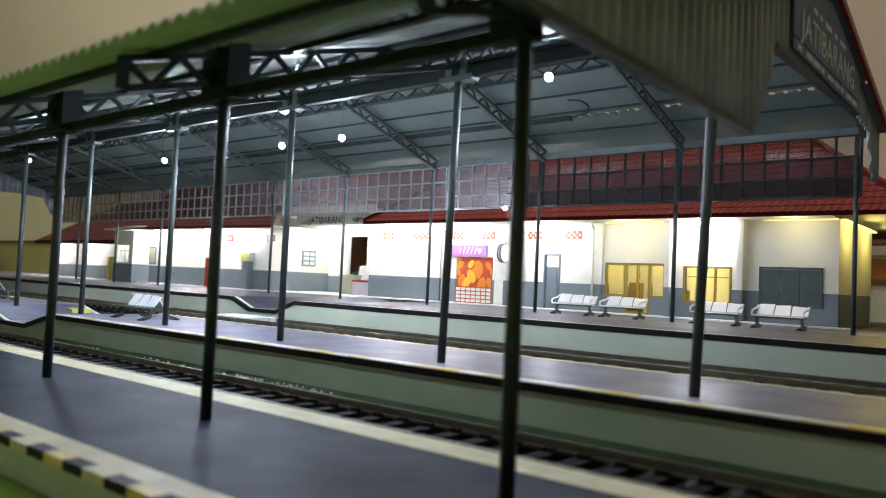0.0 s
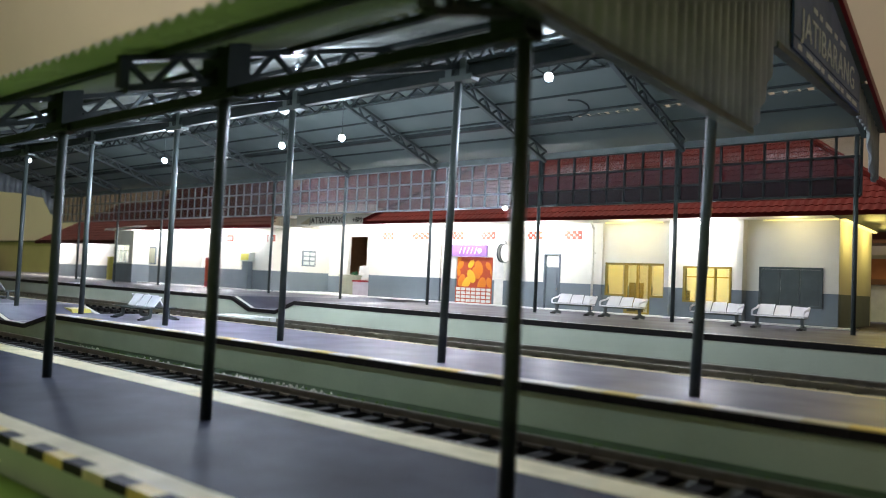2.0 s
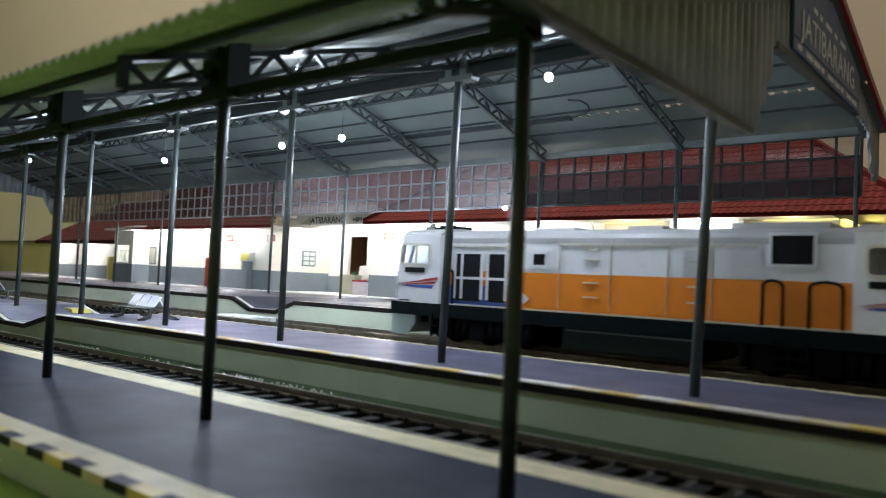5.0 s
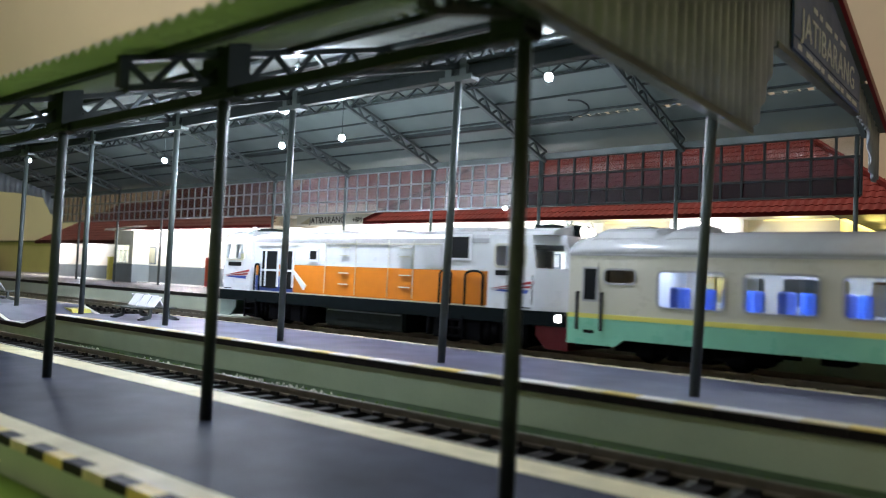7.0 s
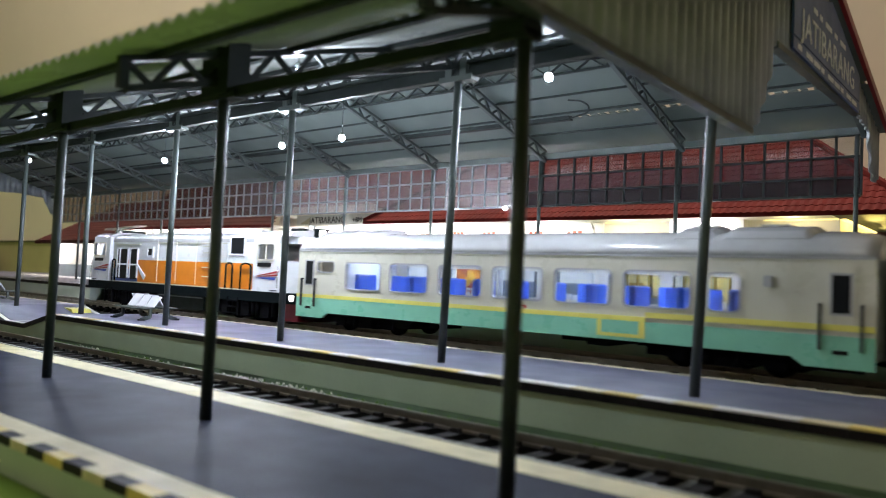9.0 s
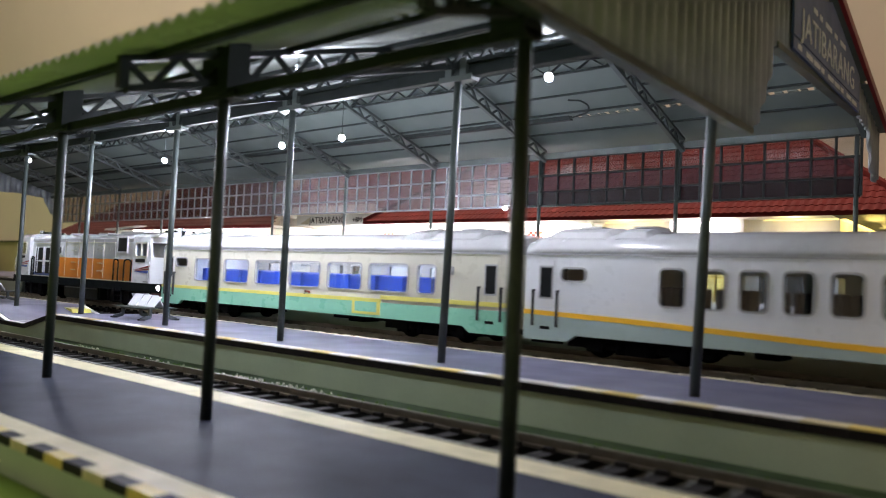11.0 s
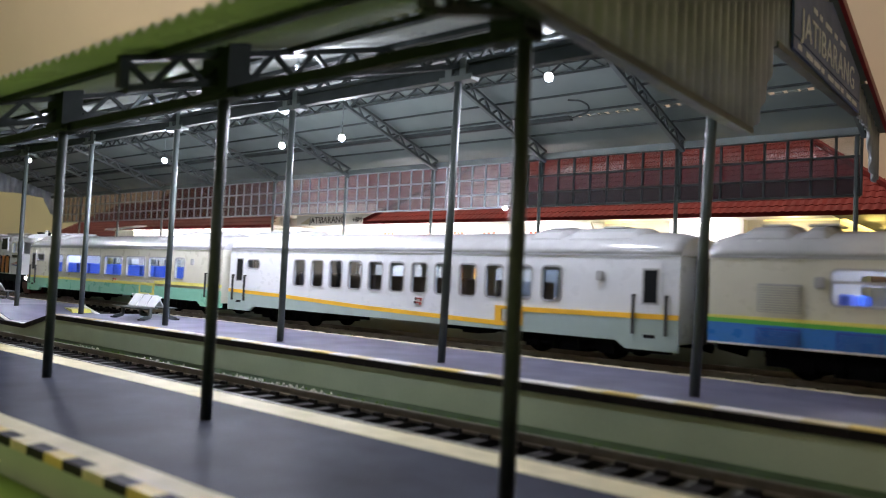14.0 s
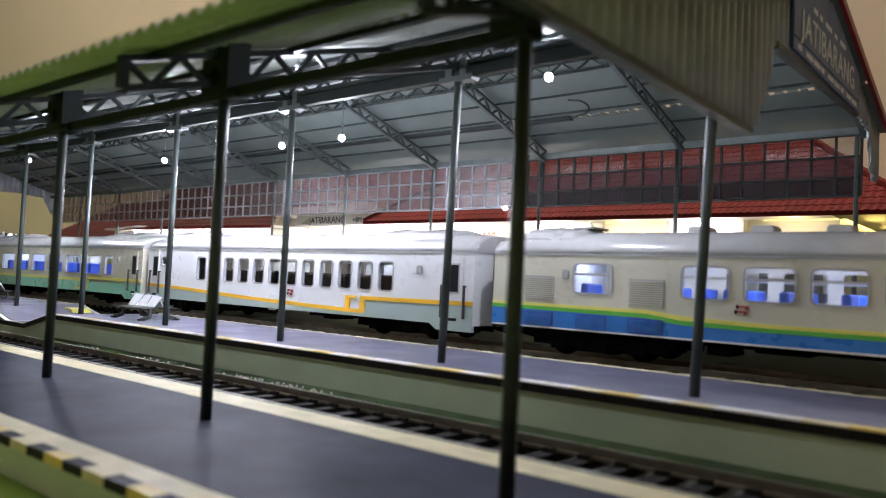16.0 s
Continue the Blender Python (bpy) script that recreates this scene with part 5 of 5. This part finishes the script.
c3 = coach("blue_coach", "white coach with bright blue skirt and lime and yellow wave lines",
           [(2.4, 3.38, 1.58, 2.25), (5.1, 6.1, 1.58, 2.25), (6.45, 7.42, 1.58, 2.25), (7.75, 8.72, 1.58, 2.25), (9.05, 10.0, 1.58, 2.25), (11.0, 12.0, 1.58, 2.25), (13.0, 13.9, 1.58, 2.25)],
           [(15.9, 16.4)],
           [("blue", [(0, 1.11), (4.3, 1.07), (5.1, 0.97), (7, 0.94), (L, 0.94)], [(0, 0.66), (4.3, 0.66), (5.1, 0.66), (7, 0.66), (L, 0.66)]),
            ("lime", [(0, 1.2), (4.3, 1.17), (5.1, 1.07), (7, 1.03), (L, 1.03)], [(0, 1.11), (4.3, 1.07), (5.1, 0.97), (7, 0.94), (L, 0.94)]),
            ("tyellow", [(0, 1.26), (4.3, 1.25), (5.1, 1.17), (7, 1.11), (L, 1.11)], [(0, 1.2), (4.3, 1.17), (5.1, 1.07), (7, 1.03), (L, 1.03)]),
            ("white", [(0, 0.69), (L, 0.69)], [(0, 0.65), (L, 0.65)])],
           L, base="tgrey", hood=((0.5, 2.3), (4.7, 5.25), (6.15, 6.7), (7.7, 8.25), (9.2, 9.75), (10.7, 11.25)), bars=True, zb=0.65, vents=((1.0, 1.85, 1.36, 1.95, "tgrey"), (3.85, 4.7, 1.3, 1.95, "tgrey"), (3.85, 4.7, 0.72, 1.05, "blue"), (2.5, 3.3, 0.72, 1.05, "blue"), (1.0, 1.85, 0.72, 1.05, "blue")), sideboxes=(2.08,))
# small stencilled marks, two strokes each
for c, x, zs in ((c1, 8.75, 1.05), (c2, 9.05, 1.05), (c3, 6.3, 1.32)):
    for dx, z in ((0.03, zs + 0.11), (0.0, zs)):
        e = part("stencil_mark", B((x + dx, x + dx + 0.2, -HW - 0.03, -HW - 0.002, z, z + 0.035), (x + dx + 0.14, x + dx + 0.2, -HW - 0.032, -HW - 0.002, z - 0.05, z + 0.03)), M["red"], c, "small red mark")
        part("stencil_shadow", B((x + dx - 0.05, x + dx, -HW - 0.03, -HW - 0.002, z - 0.03, z + 0.05)), M["black"], e)


def locomotive():
    t = thing("diesel_locomotive", 0, 0, 0, "white diesel locomotive with orange side band and black frame", "locomotive")
    LL = 14.6
    # frame and sill
    part("frame", B((0.05, LL - 0.05, -HW, HW, 0.70, 1.06)), M["tframe"], t, "dark frame sill")
    bm = B((5.75, 9.2, -1.36, 1.36, 0.14, 0.78))
    bmesh.ops.bevel(bm, geom=bm.edges[:], offset=0.07, segments=2, affect="EDGES")
    tank = part("fuel_tank", bm, M["tank"], t, "dark green-black fuel tank")
    for y in (-1.385, 1.355):
        part("tank_rib", B((5.9, 9.05, y, y + 0.03, 0.62, 0.66)), M["steel"], tank)
    # pilots with tapered side plates under each end
    for flip, m, lab in ((False, "sage", "grey-green pilot plate"), (True, "oldred", "dark red pilot plate")):
        def Q(v):
            return LL - v if flip else v
        for s in (-1, 1):
            bm = bmesh.new()
            prism(bm, [(Q(0.06), 0.12), (Q(0.62), 0.12), (Q(0.92), 0.45), (Q(0.92), 0.7), (Q(0.06), 0.7)], "y", min(s * 1.34, s * 1.28), max(s * 1.34, s * 1.28))
            part("pilot_side", bm, M[m], t, lab)
            bm = bmesh.new()
            rod(bm, (Q(-0.14), s * 0.85, 0.62), (Q(0.04), s * 0.85, 0.62), 0.13, 12)
            part("buffer", bm, M["red"], t, "dark red buffer")
        x0, x1 = min(Q(0.0), Q(0.07)), max(Q(0.0), Q(0.07))
        part("pilot_plate", B((x0, x1, -1.33, 1.33, 0.12, 0.98)), M[m], t, lab)
    for xx in (3.2, 11.75):
        bm = B((xx - 1.65, xx + 1.65, -1.3, -1.1, 0.2, 0.72), (xx - 1.65, xx + 1.65, 1.1, 1.3, 0.2, 0.72), (xx - 1.6, xx + 1.6, -1.1, 1.1, 0.12, 0.6))
        for k in (-1.15, 0, 1.15):
            for s in (-1, 1):
                box(bm, xx + k - 0.24, xx + k + 0.24, s * 1.3 - 0.1, s * 1.3 + 0.1, 0.16, 0.66)
            for q in (-0.45, 0.45):
                rod(bm, (xx + k + q, -1.32, 0.2), (xx + k + q, -1.32, 0.68), 0.1, 8)
        b = part("bogie", bm, M["tblack"], t, "black three-axle bogie")
        for k in (-1.15, 0, 1.15):
            bm = bmesh.new()
            for s in (-1, 1):
                rod(bm, (xx + k, s * 0.68, 0.46), (xx + k, s * 0.82, 0.46), 0.46, 18)
            part("wheelset", bm, M["tblack"], b)
    for xx in (1.95, 11.1):
        bm = B(*[(xx - 0.3, xx + 0.3, -HW - 0.02, -HW + 0.25, z, z + 0.05) for z in (0.2, 0.42, 0.64)])
        box(bm, xx - 0.33, xx - 0.28, -HW - 0.02, -HW + 0.05, 0.15, 0.8)
        box(bm, xx + 0.28, xx + 0.33, -HW - 0.02, -HW + 0.05, 0.15, 0.8)
        part("steps", bm, M["tblack"], t)
    # cabs: a plan with chamfered nose corners, solid below and above the window line
    for flip, taper, win, back in ((False, 0.28, (0.4, 1.45), 1.85), (True, 0.93, (1.25, 2.15), 2.4)):
        def X(v):
            return LL - v if flip else v
        def XB(a, b):
            return (min(X(a), X(b)), max(X(a), X(b)))
        nw = 1.0
        plan = [(back, HW), (taper, HW), (0.14, nw), (0.14, -nw), (taper, -HW), (back, -HW)]
        bm = bmesh.new()
        prism(bm, [(X(u), v) for u, v in plan], "z", 1.06, 2.14)
        cab = part("cab", bm, M["twhite"], t, "white driver's cab")
        top = [(back, HW), (taper + 0.12, HW), (0.32, nw - 0.05), (0.32, -nw + 0.05), (taper + 0.12, -HW), (back, -HW)]
        bm = bmesh.new()
        prism(bm, [(X(u), v) for u, v in top], "z", 2.74, 3.0)
        part("cab_head", bm, M["twhite"], cab)
        bm = bmesh.new()
        pr = [(HW, 2.98), (HW - 0.08, 3.08), (HW - 0.35, 3.18), (0.5, 3.24)]
        skin(bm, *XB(0.45, back), pr)
        part("cab_roof", bm, M["troof"], cab, "grey cab roof")
        # window posts
        for u, v, u2, v2 in ((0.14, 0.0, 0.32, 0.0), (0.14, nw - 0.04, 0.32, nw - 0.09), (0.14, -nw + 0.04, 0.32, -nw + 0.09), (taper, HW - 0.05, taper + 0.12, HW - 0.05), (taper, -HW + 0.05, taper + 0.12, -HW + 0.05)):
            bm = bmesh.new()
            bar(bm, (X(u + 0.04), v, 2.12), (X(u2 + 0.04), v2, 2.76), 0.1, 0.1, (0, 1, 0))
            part("window_post", bm, M["twhite"], cab)
        for s in (-1, 1):
            bm = bmesh.new()
            prism(bm, [(X(win[1]), 2.14), (X(back), 2.14), (X(back), 2.74), (X(win[1]), 2.74)], "y", min(s * HW, s * (HW - 0.07)), max(s * HW, s * (HW - 0.07)))
            part("cab_side", bm, M["twhite"], cab)
            if win[0] > taper + 0.13:
                part("cab_side", B((*XB(taper + 0.1, win[0]), min(s * HW, s * (HW - 0.07)), max(s * HW, s * (HW - 0.07)), 2.14, 2.74)), M["twhite"], cab)
            yy = s * HW
            bm = bmesh.new()
            rounded(bm, *XB(win[0], win[1]), 2.18, 2.7, min(yy - 0.02 * s, yy + 0.03 * s), max(yy - 0.02 * s, yy + 0.03 * s), 0.08, 0.06)
            mx = X((win[0] + win[1]) / 2)
            box(bm, mx - 0.03, mx + 0.03, yy - 0.02, yy + 0.02, 2.14, 2.74)
            f = part("cab_window", bm, M["tgrey"], cab)
            part("pane", B((*XB(win[0], win[1]), yy - 0.03 * s - 0.008, yy - 0.03 * s + 0.008, 2.16, 2.72)), M["coachglass"], f)
            c0 = win[0] + 0.15
            part("number_plate", B((*XB(c0, c0 + 0.75), min(yy, yy + 0.02 * s), max(yy, yy + 0.02 * s), 1.92, 2.06)), M["dark"], cab, "black plate")
            # speed lines: thin tips towards the front of the train, broad at the other end
            xa, xb = XB(taper + 0.03, back - 0.06)
            for k, (z0, z1, zt, m) in enumerate(((1.73, 1.81, 1.57, "red"), (1.62, 1.68, 1.545, "red"), (1.47, 1.57, 1.52, "navy"))):
                bm = bmesh.new()
                prism(bm, [(xa + 0.02 + 0.06 * k, zt), (xb - 0.1 * k, z0), (xb - 0.07 * k + 0.0, z1), (xa + 0.35, zt + 0.035)], "y", min(yy, yy + 0.012 * s), max(yy, yy + 0.012 * s))
                part("speed_line", bm, M[m], cab)
            part("cab_step", B((*XB(taper + 0.1, taper + 0.5), min(yy, yy + 0.02 * s), max(yy, yy + 0.02 * s), 1.1, 1.13)), M["tframe"], cab)
            # grab rail by the cab corner
            bm = bmesh.new()
            rod(bm, (X(taper + 0.04), yy + 0.05 * s, 1.2), (X(taper + 0.04), yy + 0.05 * s, 1.95), 0.02, 6)
            part("grab_rail", bm, M["chrome"], cab)
            bm = bmesh.new()
            prism(bm, [(X(0.17), s * 0.05), (X(0.17), s * (nw - 0.1)), (X(0.2), s * (nw - 0.1)), (X(0.2), s * 0.05)], "z", 2.14, 2.74)
            part("windscreen", bm, M["coachglass"], cab)
            bm = bmesh.new()
            rod(bm, (X(-0.1), s * 1.1, 0.93), (X(0.1), s * 1.1, 0.93), 0.12, 14)
            part("headlight", bm, M["headlamp" if flip else "tframe"], cab, "glowing round headlight" if flip else "unlit dark headlight")
        part("back_panel", B((*XB(back - 0.07, back), -HW + 0.07, HW - 0.07, 2.14, 2.74)), M["twhite"], cab)
        # roof headlight in its dark housing, lit at the train's side only
        bm = B((*XB(0.28, 0.75), -0.42, 0.42, 2.98, 3.32))
        bmesh.ops.bevel(bm, geom=bm.edges[:], offset=0.06, segments=2, affect="EDGES")
        hl = part("headlight_housing", bm, M["tframe"], cab, "dark roof headlight housing")
        for y in (-0.2, 0.2):
            bm = bmesh.new()
            rod(bm, (X(0.24), y, 3.15), (X(0.3), y, 3.15), 0.14, 16)
            part("headlight_lens", bm, M["headlamp" if flip else "pane"], hl, "glowing white lens" if flip else "unlit clear lens")
        part("nose_panel", B((*XB(0.1, 0.15), -0.75, 0.75, 1.2, 1.95)), M["tgrey"], cab)
        bm = bmesh.new()
        rod(bm, (X(0.6), 0.55, 3.25), (X(1.1), 0.55, 3.25), 0.1, 10)
        rod(bm, (X(0.6), -0.4, 3.2), (X(0.6), -0.4, 3.42), 0.12, 8)
        part("horn", bm, M["chrome"], cab)
        part("roof_box", B((*XB(1.0, 1.6), -0.5, 0.3, 3.2, 3.34)), M["tframe"], cab)
    # long hood
    hy = 1.3
    pr = [(hy, 1.06), (hy, 2.9), (hy - 0.05, 3.0), (hy - 0.3, 3.12), (0.5, 3.17)]
    bm = bmesh.new()
    skin(bm, 1.86, LL - 2.41, pr)
    hood = part("hood", bm, M["twhite"], t, "white engine hood")
    bm = bmesh.new()
    skin(bm, 1.87, LL - 2.42, [(hy + 0.012, 2.78), (hy + 0.012, 2.91), (hy - 0.04, 3.012), (hy - 0.3, 3.132), (0.5, 3.182)])
    part("hood_roof", bm, M["troof"], hood, "grey hood roof")
    part("sill_line", B((1.9, LL - 2.45, -HW - 0.004, -HW + 0.03, 1.06, 1.085), (1.9, LL - 2.45, HW - 0.03, HW + 0.004, 1.06, 1.085)), M["tgrey"], t, "pale line along the sill's top edge")
    part("orange_band", B((4.05, 12.15, -hy - 0.012, -hy, 1.1, 2.02), (4.05, 12.15, hy, hy + 0.012, 1.1, 2.02)), M["orange"], hood, "orange side band")
    for y in (-hy - 0.01, hy):
        part("blue_panel", B((2.0, 4.05, y, y + 0.01, 1.1, 1.62)), M["navy"], hood)
        part("orange_panel", B((2.0, 4.05, y, y + 0.01, 1.62, 2.02)), M["orange"], hood)
    for s in (-1, 1):
        y0, y1 = (-hy - 0.03, -hy) if s < 0 else (hy, hy + 0.03)
        for q in ((2.35, 3.2, 1.2, 2.48), (3.45, 4.0, 1.2, 2.48), (4.85, 5.2, 2.22, 2.5), (10.65, 11.45, 2.36, 2.95)):
            part("equipment_grille", B((q[0], q[1], y0, y1, q[2], q[3])), M["dark"], hood, "dark side opening")
        bm = bmesh.new()
        frame_of(bm, 4.85, 5.2, 2.22, 2.5, y0 - 0.02, y1 + 0.02, 0.08)
        part("grille_frame", bm, M["twhite"], hood)
        bm = bmesh.new()
        frame_of(bm, 10.65, 11.45, 2.36, 2.95, y0 - 0.02, y1 + 0.02, 0.06)
        part("grille_frame", bm, M["twhite"], hood)
        bm = bmesh.new()
        for x in (2.3, 2.55, 3.22, 3.42, 4.02):
            box(bm, x - 0.035, x + 0.035, y0 - 0.02, y1, 1.25, 2.5)
        box(bm, 2.3, 4.05, y0 - 0.025, y1, 1.78, 1.85)
        prism(bm, [(4.0, 1.8), (4.05, 1.85), (4.75, 1.35), (4.6, 1.2)], "y", y0 - 0.02, y1)
        part("grille_frame", bm, M["twhite"], hood)
        bm = bmesh.new()
        for x in (5.6, 7.0, 8.4, 9.4):
            box(bm, x, x + 0.012, y0, y1 + 0.0, 1.15, 2.85)
        box(bm, 5.6, 10.4, y0 - 0.01, y1, 2.72, 2.76)
        box(bm, 2.2, 4.2, y0 - 0.01, y1, 2.66, 2.7)
        for x in (6.3, 8.9):
            for z in (1.45, 1.8, 2.35, 2.6):
                box(bm, x, x + 0.4, y0 - 0.035, y1, z, z + 0.035)
        part("door_seams", bm, M["tgrey"], hood)
        bm = bmesh.new()
        for k in range(9):
            for xa, xb in ((8.75, 9.35), (9.75, 10.45)):
                box(bm, xa, xb, y0 - 0.012, y1, 2.08 + k * 0.07, 2.115 + k * 0.07)
        part("louvres", bm, M["twhite"], hood)
        # handrails along the walkway
        for xa, xb in ((2.05, 2.3), (10.3, 11.1), (11.4, 12.0)):
            bm = bmesh.new()
            yy = s * (HW - 0.05)
            xm, r = (xa + xb) / 2, (xb - xa) / 2
            if r > 0.3:
                r = 0.2
            q = [(xm - r, 1.06), (xm - r, 1.9)] + [(xm - r * math.cos(radians(a)), 1.9 + 0.12 * math.sin(radians(a))) for a in (30, 60, 90, 120, 150)] + [(xm + r, 1.9), (xm + r, 1.06)]
            for (u, v), (u2, v2) in zip(q, q[1:]):
                rod(bm, (u, yy, v), (u2, yy, v2), 0.035, 6)
            part("handrail", bm, M["tframe"], t)
    for q in ((4.4, 5.6, -0.6, 0.6, 3.14, 3.24), (7.0, 7.9, -0.45, 0.45, 3.14, 3.27), (9.6, 11.6, -0.7, 0.7, 3.14, 3.28)):
        part("roof_fan", B(q), M["troof"], hood)
    bm = bmesh.new()
    bar(bm, (-0.2, 0, 0.55), (0.2, 0, 0.55), 0.18, 0.22)
    part("coupler", bm, M["tblack"], t)
    bm = bmesh.new()
    for s in (-1, 1):
        lb = bmesh.new()
        rod(lb, (LL - 0.24, s * 1.33, 0.9), (LL - 0.2, s * 1.47, 0.9), 0.1, 14)
        part("marker_light", lb, M["headlamp"], t, "glowing white marker light")
    bar(bm, (LL - 0.2, 0, 0.55), (LL + 0.2, 0, 0.55), 0.18, 0.22)
    part("coupler", bm, M["tblack"], t)
    return t


loco = locomotive()


def motions():
    """The train runs past from right to left, slowing at the end; one line of places for its leading cab's rear edge."""
    lead = [(0.0, 11.6), (1.0, 6.5), (2.0, 1.4), (2.8, -2.7), (3.0, -3.72), (3.5, -6.3), (4.0, -8.8), (5.2, -14.2), (6.3, -18.7), (6.5, -19.64), (7.0, -22.05), (7.5, -24.5), (8.0, -27.05), (8.5, -29.7),
            (9.0, -32.25), (9.6, -34.95), (10.4, -38.3), (11.5, -42.4), (12.0, -44.25), (12.5, -46.5), (13.0, -48.8), (13.5, -51.15), (14.0, -53.35), (14.5, -55.55), (15.0, -57.4), (15.5, -58.5), (16.0, -59.05)]
    for ob, back in ((loco, -1.85), (c1, 12.82), (c2, 30.1), (c3, 47.55)):
        walk(ob, [(t, pose((x + back) * S, 17.6 * S, RAILZ * S)) for t, x in lead])


motions()
